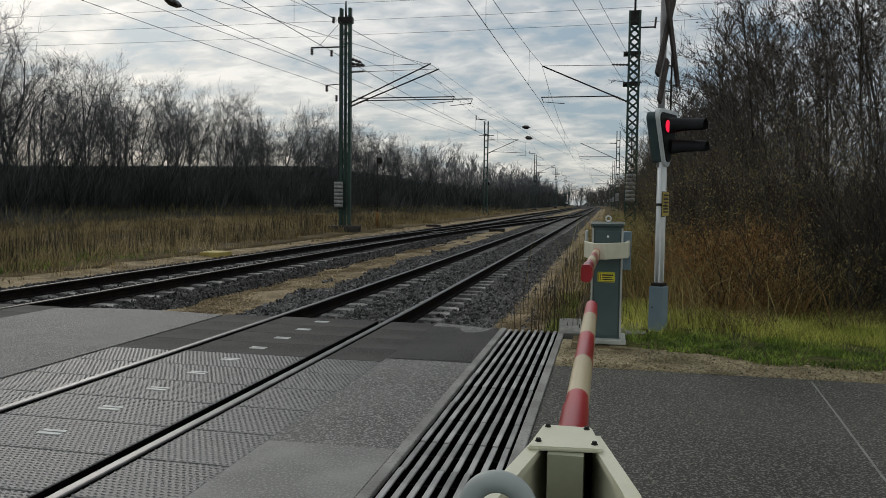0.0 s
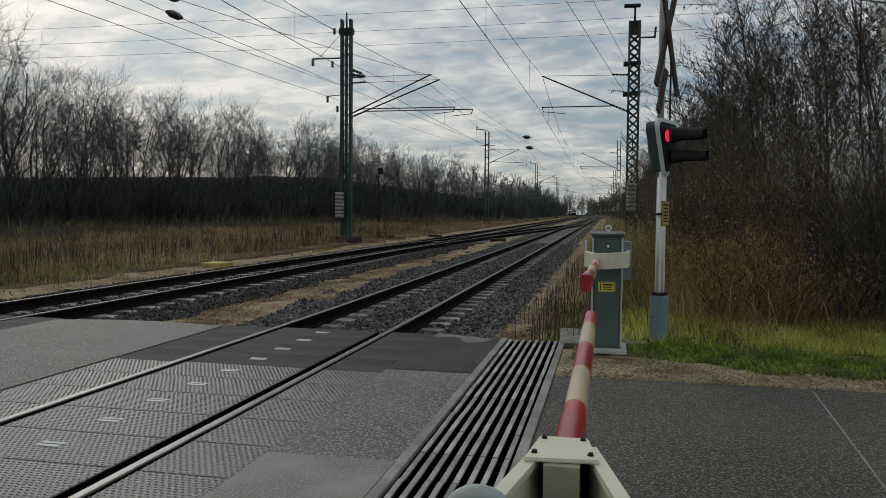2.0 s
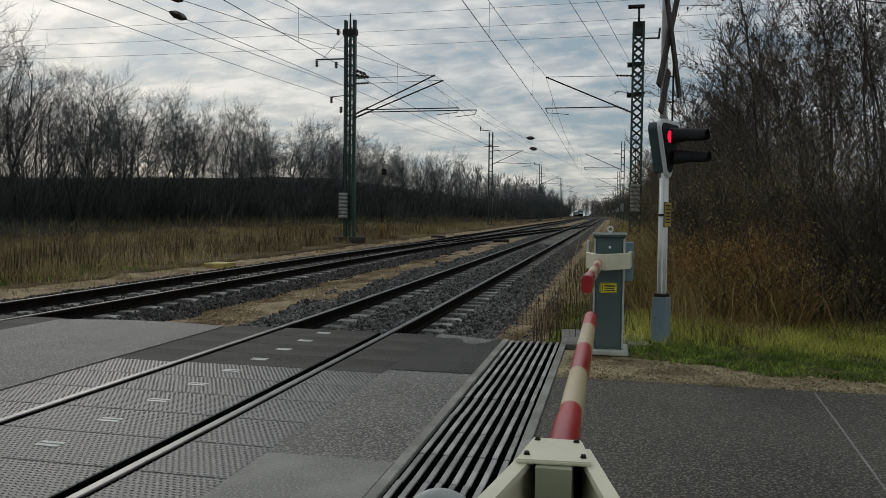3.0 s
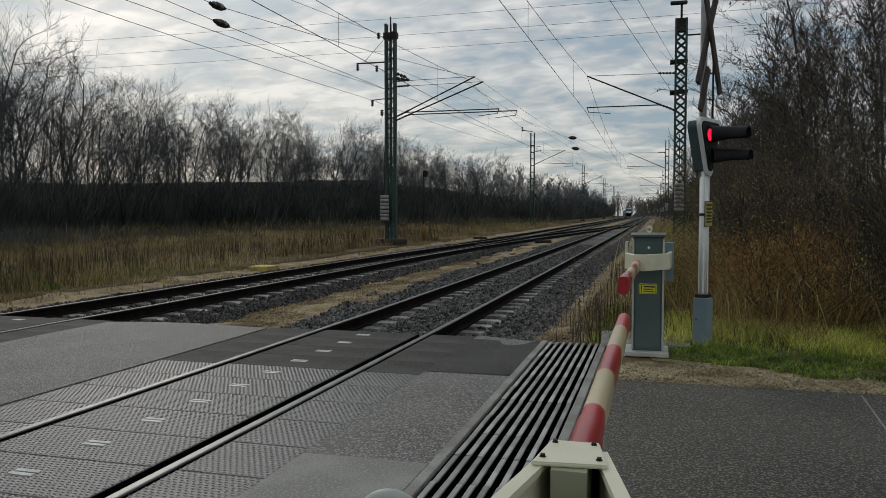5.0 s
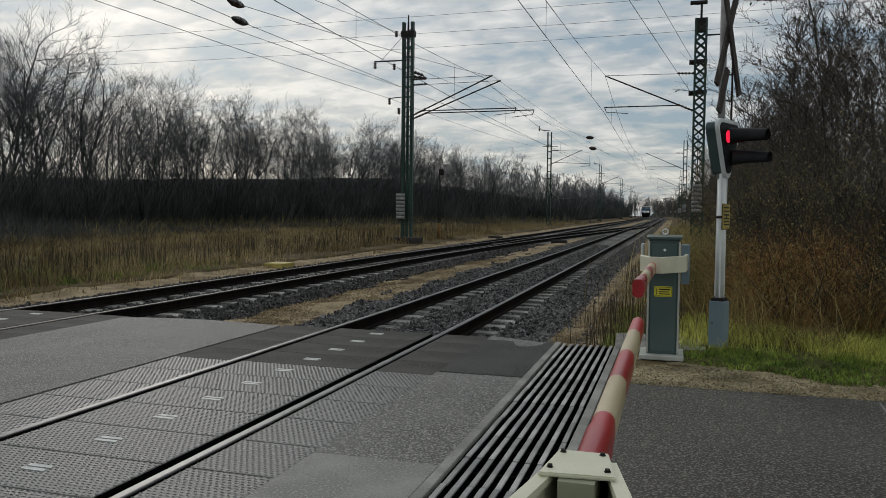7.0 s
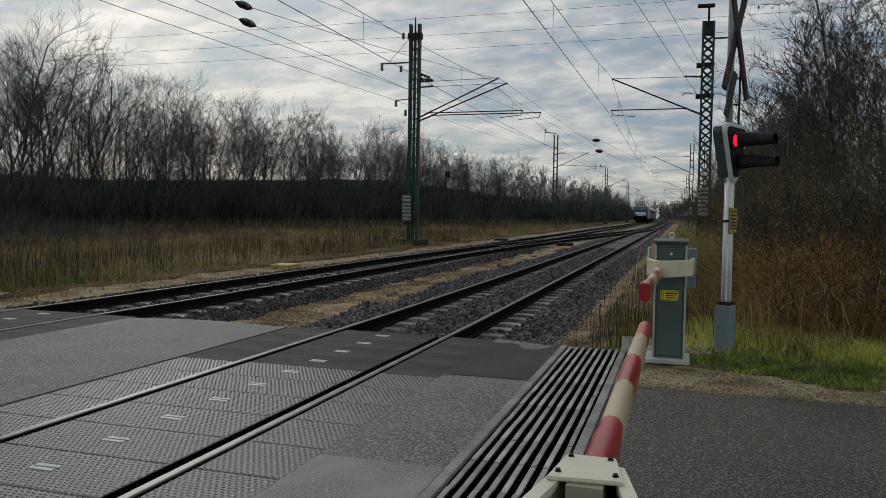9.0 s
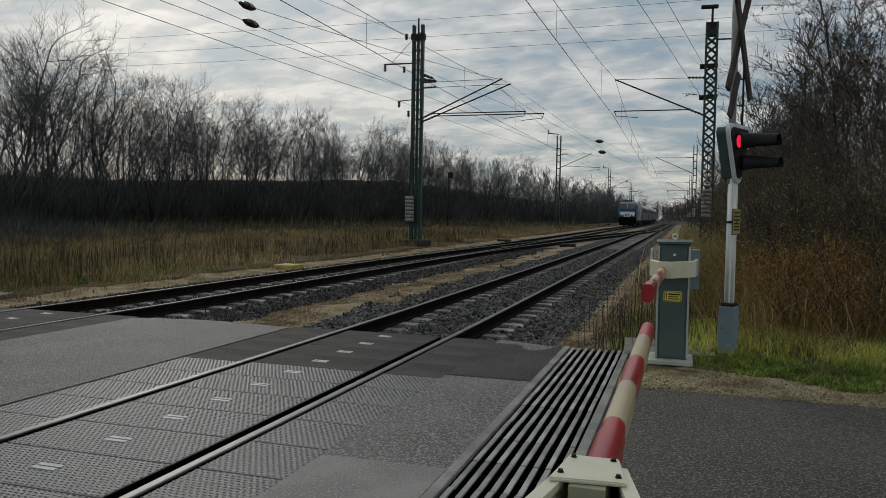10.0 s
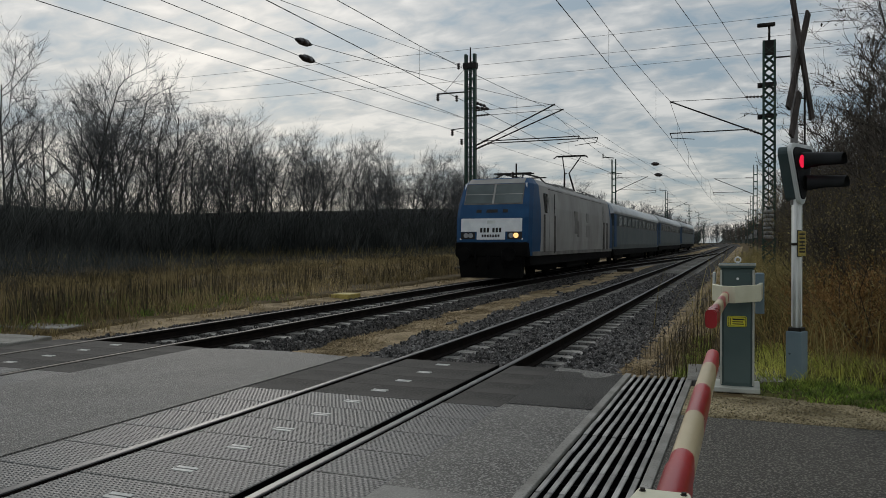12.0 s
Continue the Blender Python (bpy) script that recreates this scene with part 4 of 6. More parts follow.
def deep_wood(rs):
    y = 15 + 45 * rs.random() ** 1.5
    return 10.5 + 13 * rs.random() + bend(y), y, rise(y) - 0.05, 0.5 + 0.5 * rs.random()


thicket("undergrowth_deep_in_wood", 9000, deep_wood, 2.0, 4.6, M["thicket"], "dense dark leafless undergrowth deep in the trackside wood", rr=0.013, lean=0.8, kinks=3)


def bramble(rs):
    y = 11.6 + 4.5 * rs.random() ** 1.2
    return 4.2 + 7.5 * rs.random(), y, rise(y) - 0.05, 0.5 + 0.7 * rs.random()


thicket("bramble_stems", 3200, bramble, 1.0, 2.6, M["bark"], "arching bare bramble stems before the trees", rr=0.007, lean=1.1, kinks=5)
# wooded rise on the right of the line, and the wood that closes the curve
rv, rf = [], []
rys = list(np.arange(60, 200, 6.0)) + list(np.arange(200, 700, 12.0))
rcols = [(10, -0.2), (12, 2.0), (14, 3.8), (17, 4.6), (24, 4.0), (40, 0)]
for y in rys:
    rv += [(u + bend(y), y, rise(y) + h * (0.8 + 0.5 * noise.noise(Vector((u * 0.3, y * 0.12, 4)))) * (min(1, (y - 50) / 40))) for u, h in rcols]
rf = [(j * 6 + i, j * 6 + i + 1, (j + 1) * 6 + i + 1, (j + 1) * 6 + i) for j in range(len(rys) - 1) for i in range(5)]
# the rise takes the bank's colour, with the wood's shade in it
structure("wooded_rise", arrays_mesh("wooded_rise", rv, rf, M["bank"], True), None, "overgrown rise beside the line, darkened for the wood's shade", "bank")
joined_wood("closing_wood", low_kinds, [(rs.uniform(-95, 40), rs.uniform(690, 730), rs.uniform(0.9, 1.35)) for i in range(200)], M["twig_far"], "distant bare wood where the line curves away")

b = bmesh.new()
path_tube(b, [(-1.42, 10.5, -0.12), (-1.2, 10.3, -0.13), (-0.9, 10.28, -0.15), (-0.6, 10.18, -0.14), (-0.3, 10.2, -0.13), (-0.08, 10.12, -0.12)], 0.018, 6)
cable = thing("track_cable", "pale cable lying across the sleepers by the crossing", "cable")
part("sheath", b, M["weight"], cable)


# ---- grasses ----
def blades(name, x, y, z, height, width, material, label, lean=0.35, category="grass", per=1, vary=0.0):
    n = len(x)
    a = rng.uniform(0, PI2, n)
    h = height * rng.uniform(0.5, 1.15, n)
    if vary:
        h = h * np.repeat(rng.uniform(1 - vary, 1 + vary, n // per + 1), per)[:n]
    lx, ly = rng.normal(0, lean, n) * h, rng.normal(0, lean, n) * h
    w = width * rng.uniform(0.6, 1.3, n)
    cx, cy = np.cos(a) * w, np.sin(a) * w
    p = np.zeros((n, 5, 3))
    p[:, 0] = np.stack([x - cx, y - cy, z], -1)
    p[:, 1] = np.stack([x + cx, y + cy, z], -1)
    p[:, 2] = np.stack([x + cx * 0.7 + lx * 0.35, y + cy * 0.7 + ly * 0.35, z + h * 0.6], -1)
    p[:, 3] = np.stack([x - cx * 0.7 + lx * 0.35, y - cy * 0.7 + ly * 0.35, z + h * 0.6], -1)
    p[:, 4] = np.stack([x + lx, y + ly, z + h], -1)
    b = (np.arange(n) * 5)[:, None]
    f = np.concatenate([b + [[0, 1, 2]], b + [[0, 2, 3]], b + [[3, 2, 4]]])
    return tagged(new(name, arrays_mesh(name, p.reshape(-1, 3), f, material)), label, category, kind="stuff")


def tufts(n, per, x0, x1, y0, y1, spread, power=1.0):
    """Places in clumps."""
    k = max(1, n // per)
    cx, cy = rng.uniform(x0, x1, k), y0 + (y1 - y0) * rng.uniform(0, 1, k) ** power
    s = spread * rng.uniform(0.4, 1.6, k)
    x = np.repeat(cx, per) + rng.normal(0, 1, k * per) * np.repeat(s, per)
    y = np.repeat(cy, per) + rng.normal(0, 1, k * per) * np.repeat(s, per)
    return x, y


def specks(name, x, y, z, size, material, label, category="weeds"):
    """Small withered leaves and seed heads in one mesh."""
    n = len(x)
    a, b = rng.normal(0, 1, (n, 3)), rng.normal(0, 1, (n, 3))
    a /= np.linalg.norm(a, axis=1)[:, None]
    b /= np.linalg.norm(b, axis=1)[:, None]
    s = (size * rng.uniform(0.5, 1.5, n))[:, None]
    p = np.stack([x, y, z], -1)
    v = np.stack([p, p + a * s + b * s * 0.4, p + a * s * 2, p + a * s - b * s * 0.4], 1)
    return tagged(new(name, arrays_mesh(name, v.reshape(-1, 3), np.arange(n * 4).reshape(-1, 4), material)), label, category, kind="stuff")


x, y = tufts(120000, 40, -37, -10.0, 9.6, 125, 0.3, 1.7)
keep = x < -9.9
x, y = x[keep], y[keep]
blades("dry_field_grass", x, y, rise_v(y) - 0.14, 0.36, 0.010, M["drygrass"], "pale dry winter grass of the field", lean=0.45, per=40, vary=0.45)
x, y = tufts(2500, 6, -15.5, -10.4, 10.5, 60, 0.22, 1.5)
blades("dark_seed_stalks", x, y, rise_v(y) - 0.12, 0.80, 0.010, M["darkstalk"], "dark upright seed stalks along the field's edge", lean=0.08, per=6, vary=0.3)
x2, y2 = tufts(3500, 12, -10.6, -8.7, 10.8, 60, 0.12, 1.6)
blades("path_edge_grass", x2, y2, rise_v(y2) - 0.17, 0.16, 0.008, M["drygrass"], "short dry grass tufts along the trackside path", lean=0.6, per=12, vary=0.4)
z = rise_v(y) + rng.uniform(0.5, 0.95, len(y))
specks("seed_heads", x, y, z, 0.035, M["darkstalk"], "dark seed heads on the stalks")


x, y = tufts(5000, 18, 1.75, 3.3, 11.6, 60, 0.14, 1.7)
blades("shoulder_dry_grass", x, y, rise_v(y) - 0.17, 0.26, 0.006, M["drygrass"], "thin dry grass on the ballast shoulder", lean=0.4, per=18, vary=0.5)


x, y = tufts(9000, 30, -17, -9.9, 9.7, 22, 0.2, 1.4)
blades("field_corner_weeds", x, y, rise_v(y) - 0.14, 0.13, 0.008, M["darkgrass"], "low green weeds at the field's corner", lean=0.6, per=30, vary=0.5)


def turf_edge(x):
    return 9.05 - 0.45 * np.clip((x - 3.0) / 1.2, 0, 1) + 0.10 * np.sin(x * 2.3) + 0.06 * np.sin(x * 7.1)


x, y = tufts(60000, 18, 2.95, 12, 8.5, 12.4, 0.07)
keep = y > turf_edge(x) + 0.02
x, y = x[keep], y[keep]
depth = y - turf_edge(x) + rng.normal(0, 0.18, len(x)) + 0.25 * np.sin(x * 1.7 + y)
for name, pick, high, wide, kind, label in (
        ("low_verge_weeds", depth < 0.85, 0.06, 0.007, "darkgrass", "low dark green weeds at the verge's front edge"),
        ("green_verge_grass", (depth >= 0.85) & (depth < 1.25), 0.085, 0.0045, "grass", "short green grass of the road verge"),
        ("yellow_verge_grass", depth >= 1.25, 0.19, 0.0045, "yellowgrass", "yellowish green grass at the back of the verge")):
    blades(name, x[pick], y[pick], np.full(int(pick.sum()), -0.01), high, wide, M[kind], label, lean=0.6)
x, y = tufts(9000, 30, 3.4, 13, 10.3, 12.6, 0.09)
blades("pale_verge_grass", x, y, np.full(len(x), -0.02), 0.30, 0.0045, M["drygrass"], "longer straw-coloured grass behind the verge", lean=0.5)
x, y = tufts(2000, 20, 3.5, 5.2, 11.2, 14.0, 0.22)
blades("rust_weeds", x, y, rise_v(y) - 0.05, 0.62, 0.005, M["brownweed"], "tall rust-brown dry weeds beside the signal", lean=0.5, category="weeds", per=20, vary=0.6)
x, y = tufts(14000, 175, 3.6, 5.2, 11.4, 14.0, 0.2)
specks("rust_weed_leaves", x, y, 0.02 + np.repeat(rng.uniform(0.5, 1.15, len(x) // 175), 175) * rng.uniform(0, 1, len(x)) ** 0.8, 0.017, M["brownweed"], "rust-brown withered leaves of the weeds")
x, y = tufts(6000, 40, 3.0, 12.0, 11.2, 19, 0.3, 1.3)
blades("olive_brush", x, y, rise_v(y) - 0.05, 0.75, 0.005, M["olive"], "dense dull brown brush before the trees", lean=0.75, category="weeds", per=40, vary=0.6)
x, y = tufts(34000, 200, 3.2, 12.5, 11.5, 18, 0.35, 1.3)
specks("olive_brush_leaves", x, y, 0.02 + np.repeat(rng.uniform(0.6, 1.9, len(x) // 200), 200) * rng.uniform(0, 1, len(x)) ** 1.2, 0.018, M["olive"], "withered dull brown leaves in the brush")
x, y = tufts(6000, 50, 2.6, 6.2, 14, 60, 0.35, 1.8)
blades("trackside_brush", x, y, rise_v(y) - 0.05, 0.95, 0.008, M["olive"], "dull brown brush along the line", lean=0.4, category="weeds", per=50, vary=0.5)
x, y = tufts(15000, 150, 3.0, 6.5, 14, 50, 0.45, 1.6)
specks("trackside_brush_leaves", x, y, rise_v(y) + 1.1 * rng.uniform(0, 1, len(x)), 0.02, M["olive"], "withered leaves in the brush along the line")
x, y = tufts(850, 5, 1.7, 3.2, 10.3, 24, 0.14, 1.5)
blades("trackside_stalks", x, y, rise_v(y) - 0.15, 0.62, 0.005, M["darkstalk"], "thin dry stalks on the ballast shoulder", lean=0.1, category="weeds")
x, y = tufts(7000, 15, 2.0, 3.4, 10.1, 15, 0.07, 1.4)
blades("trackside_grass", x, y, rise_v(y) - 0.15, 0.12, 0.0045, M["grass"], "sparse green grass beside the drain", lean=0.5)


def shrub(x, y, r, h, stems, n_leaves, stem_mat, leaf_mat, label, seed, size=0.02):
    """A rounded bush: bent stems from one root with side twigs, and withered leaves through its crown."""
    rs = random.Random(seed)
    t = thing("shrub", label, "shrub", "shrubs beside the line", at=pose(x, y, rise(y) - 0.05))
    vs, fs, tips = [], [], []

    def shoot(p, d, length, rr, kinks):
        ring = None
        for k in range(kinks + 1):
            q = rr * (1.1 - k / kinks)
            b = len(vs)
            vs.extend([(p.x - q, p.y - q * 0.6, p.z), (p.x + q, p.y - q * 0.6, p.z), (p.x, p.y + q, p.z)])
            if ring is not None:
                fs.extend([(ring, ring + 1, b + 1, b), (ring + 1, ring + 2, b + 2, b + 1), (ring + 2, ring, b, b + 2)])
                tips.append((p.copy(), d.copy()))
            ring = b
            p = p + d * (length / kinks)
            d = (d + Vector((rs.uniform(-0.3, 0.3), rs.uniform(-0.3, 0.3), rs.uniform(-0.22, 0.12)))).normalized()

    for i in range(stems):
        a, k = rs.uniform(0, PI2), rs.random() ** 0.6
        d = Vector((math.cos(a) * k * r / h * 1.1, math.sin(a) * k * r / h * 1.1, 1)).normalized()
        first = len(tips)
        shoot(Vector((math.cos(a) * 0.25 * r, math.sin(a) * 0.25 * r, 0)), d, h * rs.uniform(0.65, 1.1), 0.009, 6)
        for p, dd in tips[first + 1:first + 6]:
            for j in range(3):
                shoot(p, (dd + Vector((rs.uniform(-1, 1), rs.uniform(-1, 1), rs.uniform(-0.3, 0.7)))).normalized(), h * rs.uniform(0.14, 0.3), 0.004, 2)
    part("crown", arrays_mesh("crown", vs, fs, stem_mat), None, t)
    lv, lf = [], []
    for i in range(n_leaves):
        p, dd = tips[rs.randrange(len(tips))]
        p = p + Vector((rs.gauss(0, 0.07), rs.gauss(0, 0.07), rs.gauss(0, 0.07)))
        a = Vector((rs.gauss(0, 1), rs.gauss(0, 1), rs.gauss(0, 1))).normalized()
        c = Vector((rs.gauss(0, 1), rs.gauss(0, 1), rs.gauss(0, 1))).normalized()
        z = size * rs.uniform(0.5, 1.4)
        k = len(lv)
        lv += [tuple(p), tuple(p + a * z + c * z * 0.4), tuple(p + a * z * 2), tuple(p + a * z - c * z * 0.4)]
        lf.append((k, k + 1, k + 2, k + 3))
    if lf:
        part("foliage", arrays_mesh("foliage", lv, lf, leaf_mat), None, t, "withered leaves")
    return t


RUSTY, DULL, BARE = "rust-brown withered shrub before the trees", "dull olive-brown shrub at the wood's edge", "bare dark twiggy shrub at the wood's edge"
for i, (sx, sy, r, h, stems, leaves, kind) in enumerate((
        (4.3, 12.4, 0.55, 1.25, 34, 2600, "r"), (4.95, 12.9, 0.6, 1.4, 34, 2600, "r"), (5.7, 12.3, 0.5, 1.0, 26, 1700, "o"), (3.9, 13.4, 0.5, 1.1, 26, 1500, "r"),
        (5.1, 15.2, 0.9, 2.7, 46, 5200, "o"), (6.1, 14.6, 0.9, 2.4, 44, 4600, "o"), (6.9, 15.4, 1.0, 2.9, 46, 5200, "o"), (7.4, 13.6, 0.8, 1.9, 36, 2600, "o"), (8.4, 14.4, 1.0, 2.5, 44, 4200, "o"), (4.6, 18.5, 0.9, 2.5, 40, 4200, "o"), (4.5, 22.5, 1.0, 2.7, 40, 4200, "o"), (4.6, 27.5, 1.1, 2.9, 40, 4200, "o"),
        (4.45, 15.6, 0.6, 2.2, 60, 0, "b"), (6.2, 13.0, 0.7, 2.6, 44, 0, "b"), (7.0, 12.6, 0.8, 3.1, 44, 0, "b"), (8.1, 12.8, 0.8, 2.6, 40, 0, "b"), (5.7, 16.6, 0.8, 3.4, 50, 0, "b"))):
    stem_mat, leaf_mat, label = {"r": (M["brownweed"], M["brownweed"], RUSTY), "o": (M["twig"], M["olive"], DULL), "b": (M["bark"], M["leaf"], BARE)}[kind]
    shrub(sx, sy, r, h, stems, int(leaves * 1.5), stem_mat, leaf_mat, label, 300 + i, 0.017)


def turf_height(x, y):
    k = min(1, max(0, (y - float(turf_edge(np.array(x)))) / 0.15 + 0.4))
    return -0.08 + 0.085 * k + 0.03 * noise.noise(Vector((x * 2, y * 2, 3)))


sheet("verge_turf", list(np.arange(2.9, 14, 0.12)), list(np.arange(8.4, 12.6, 0.1)), turf_height, M["turf"], "mossy green turf of the verge", "grass")


# ---- overhead line ----
def mast_left(h, label):
    t = thing("catenary_mast", label, "mast", "overhead line masts")
    b = bmesh.new()
    for s in (-1, 1):
        extrude(b, [(s * 0.30, -0.11), (s * 0.16, -0.11), (s * 0.16, -0.09), (s * 0.28, -0.09), (s * 0.28, 0.09), (s * 0.16, 0.09), (s * 0.16, 0.11), (s * 0.30, 0.11)], "z", 0.2, h)
        part("column", b, M["mast"], t)
        b = bmesh.new()
    box(b, -0.07, 0.07, -0.03, 0.03, 0.2, h - 0.6)
    part("middle_post", b, M["mast"], t)
    b = bmesh.new()
    for i in range(int((h - 1) / 0.5)):
        z = 0.8 + 0.5 * i
        for yy in (-0.105, 0.105):
            box(b, -0.27, 0.27, yy - 0.006, yy + 0.006, z, z + 0.09)
            rod(b, (-0.27, yy, z + 0.1), (0.27, yy, z + 0.5), 0.022, n=4)
    part("lacing", b, M["mast"], t)
    b = bmesh.new()
    box(b, -0.72, 0.72, -0.5, 0.5, -0.5, 0.22, 0.04)
    part("foundation", b, M["darkstone"], t, "dark stained concrete foundation")
    b = bmesh.new()
    box(b, -0.36, 0.36, -0.15, 0.15, h - 0.75, h - 0.45)
    rod(b, (0, 0, h - 0.5), (0, 0, h + 0.35), 0.06, 0.035)
    part("mast_head", b, M["iron"], t)
    return t


def insulator(b, p, q, r=0.07, n=5):
    p, q = Vector(p), Vector(q)
    rod(b, p, q, r * 0.4, n=6)
    for i in range(n):
        c = p.lerp(q, (i + 0.5) / n)
        d = (q - p).normalized() * (q - p).length / n * 0.3
        rod(b, c - d, c + d, r, r * 0.55, n=8)


def cantilever(t, x0, x1, z_low, z_top, tube_end, z_tube, side):
    """Inclined tube from the mast up to the carrying wire, tie above, and the level registration tube."""
    b = bmesh.new()
    p, q = Vector((x0, 0, z_low)), Vector((x1, 0, z_top))
    rod(b, p, q, 0.035, n=6)
    k = (z_tube - z_low) / (z_top - z_low)
    m = p.lerp(q, min(0.45, max(0.12, k)))
    rod(b, m, (tube_end, 0, z_tube), 0.028, n=6)
    rod(b, (tube_end, 0, z_tube), (tube_end - side * 0.1, 0, z_tube - 0.25), 0.018, n=5)
    rod(b, (tube_end - side * 0.1, 0, z_tube - 0.22), (tube_end - side * 1.1, 0.0, z_tube - 0.32), 0.016, n=5)
    part("arm", b, M["iron"], t, "dark tubular cantilever arm")
    b = bmesh.new()
    insulator(b, p, p.lerp(q, 0.18))
    part("insulator", b, M["insul"], t, "ribbed brown insulator")
    b = bmesh.new()
    insulator(b, (x0, 0, z_top - 0.05), (x0 + side * 0.75, 0, z_top - 0.02))
    part("insulator", b, M["insul"], t, "ribbed brown insulator")
    b = bmesh.new()
    rod(b, (x0, 0, z_top - 0.05), q, 0.012, n=4)
    part("tie", b, M["wire"], t)


def weights(t, x, r, z0, z1, y):
    """A hanging stack of round tension weights."""
    n = 7
    for i in range(n):
        z = z0 + (z1 - z0) * i / n
        b = bmesh.new()
        rod(b, (x, y, z), (x, y, z + (z1 - z0) / n * 0.86), r, r * 0.94, n=18)
        part("weight", b, M["weight"], t, "pale round tension weight")
    b = bmesh.new()
    rod(b, (x, y, z0 - 0.1), (x, y, z1 + 2.2), 0.02, n=5)
    part("weight_rod", b, M["iron"], t)


mL = mast_left(11.1, "green-black lattice catenary mast with two arms on a concrete foundation")
mL.matrix_basis = pose(-10.33, 38, rise(38))
cantilever(mL, 0.25, 4.82, 6.22, 7.98, 6.5, 6.5, 1)
cantilever(mL, 0.25, 4.40, 6.40, 8.25, 5.6, 6.62, 1)
weights(mL, -0.22, 0.23, 1.15, 2.45, -0.36)
b = bmesh.new()
rod(b, (-1.85, 0, 9.2), (0, 0, 9.2), 0.04, n=5)
rod(b, (-1.5, 0, 9.2), (-0.2, 0, 10.5), 0.012, n=4)
rod(b, (-0.3, 0, 7.35), (-1.0, 0, 7.3), 0.025, n=5)
part("bracket", b, M["iron"], mL)
for p, q in (((-1.8, 0, 9.15), 0), ((-0.75, 0, 9.05), 0), ((-1.0, 0, 7.3), 0), ((-0.48, 0, 6.8), 0), ((-0.65, 0, 10.7), 0), ((0.3, 0, 8.35), (1.0, 0, 8.25)), ((0.3, 0.1, 8.6), (0.8, 0.1, 8.4))):
    b = bmesh.new()
    insulator(b, p, q or (p[0], p[1], p[2] - 0.32), 0.1, 3)
    part("insulator", b, M["insul"], mL, "ribbed brown insulator")


def mast_slim(h, w, label, ladder=False):
    t = thing("catenary_mast", label, "mast", "overhead line masts")
    for s in (-1, 1):
        for yy in (-0.16, 0.16):
            b = bmesh.new()
            box(b, s * w - 0.045, s * w + 0.045, yy - 0.045, yy + 0.045, -0.2, h)
            part("post", b, M["mast"], t)
    b = bmesh.new()
    step = 0.75 if ladder else w * 1.7
    for i in range(int((h - 0.2) / step)):
        z = 0.1 + step * i
        for yy in (-0.16, 0.16):
            if ladder:
                box(b, -w, w, yy - 0.01, yy + 0.01, z, z + 0.09)
                continue
            a, c = (-w, w) if i % 2 else (w, -w)
            rod(b, (a, yy, z), (c, yy, z + step), 0.03, n=4)
            rod(b, (c, yy, z), (a, yy, z + step), 0.03, n=4)
        for xx in (-w, w):
            rod(b, (xx, -0.16, z), (xx, 0.16, z + step), 0.018, n=4)
    part("lattice", b, M["mast"], t)
    b = bmesh.new()
    box(b, -w - 0.25, w + 0.25, -0.4, 0.4, -0.6, 0.12, 0.03)
    part("foundation", b, M["darkstone"], t)
    return t


mR = mast_slim(10.5, 0.23, "slim green lattice catenary mast with arm, lamp and cable box")
mR.matrix_basis = pose(3.76, 38, rise(38) - 0.1)
cantilever(mR, -0.25, -4.25, 6.35, 8.1, -4.25, 6.62, -1)
weights(mR, -0.02, 0.23, 1.7, 3.0, -0.42)
b = bmesh.new()
for z in (8.55, 7.15):
    box(b, -0.28, 0.3, -0.2, 0.2, z - 0.05, z + 0.09)
    rod(b, (-0.48, 0, z), (-0.28, 0, z), 0.12, n=10)
    part("wheel_bracket", b, M["iron"], mR)
    b = bmesh.new()
box(b, -0.2, 0.2, -0.18, 0.18, 9.9, 10.5)
rod(b, (0, 0, 10.4), (0, 0, 11.2), 0.05, n=6)
rod(b, (0.2, 0, 9.75), (0.95, 0, 9.75), 0.04, n=5)
rod(b, (0.9, 0, 9.7), (0.95, 0, 10.2), 0.05, n=5)
part("fitting", b, M["iron"], mR)
b = bmesh.new()
box(b, -0.5, 0.25, -0.12, 0.12, 11.15, 11.3, 0.04)
part("lamp_head", b, M["iron"], mR, "dark street lamp head")
b = bmesh.new()
box(b, 0.35, 0.62, -0.2, 0.1, 1.35, 1.95, 0.02)
path_tube(b, [(0.45, -0.1, 1.35), (0.45, -0.1, 0.6), (0.7, -0.15, 0.1), (0.95, -0.2, -0.1)], 0.03)
part("cable_box", b, M["iron"], mR)

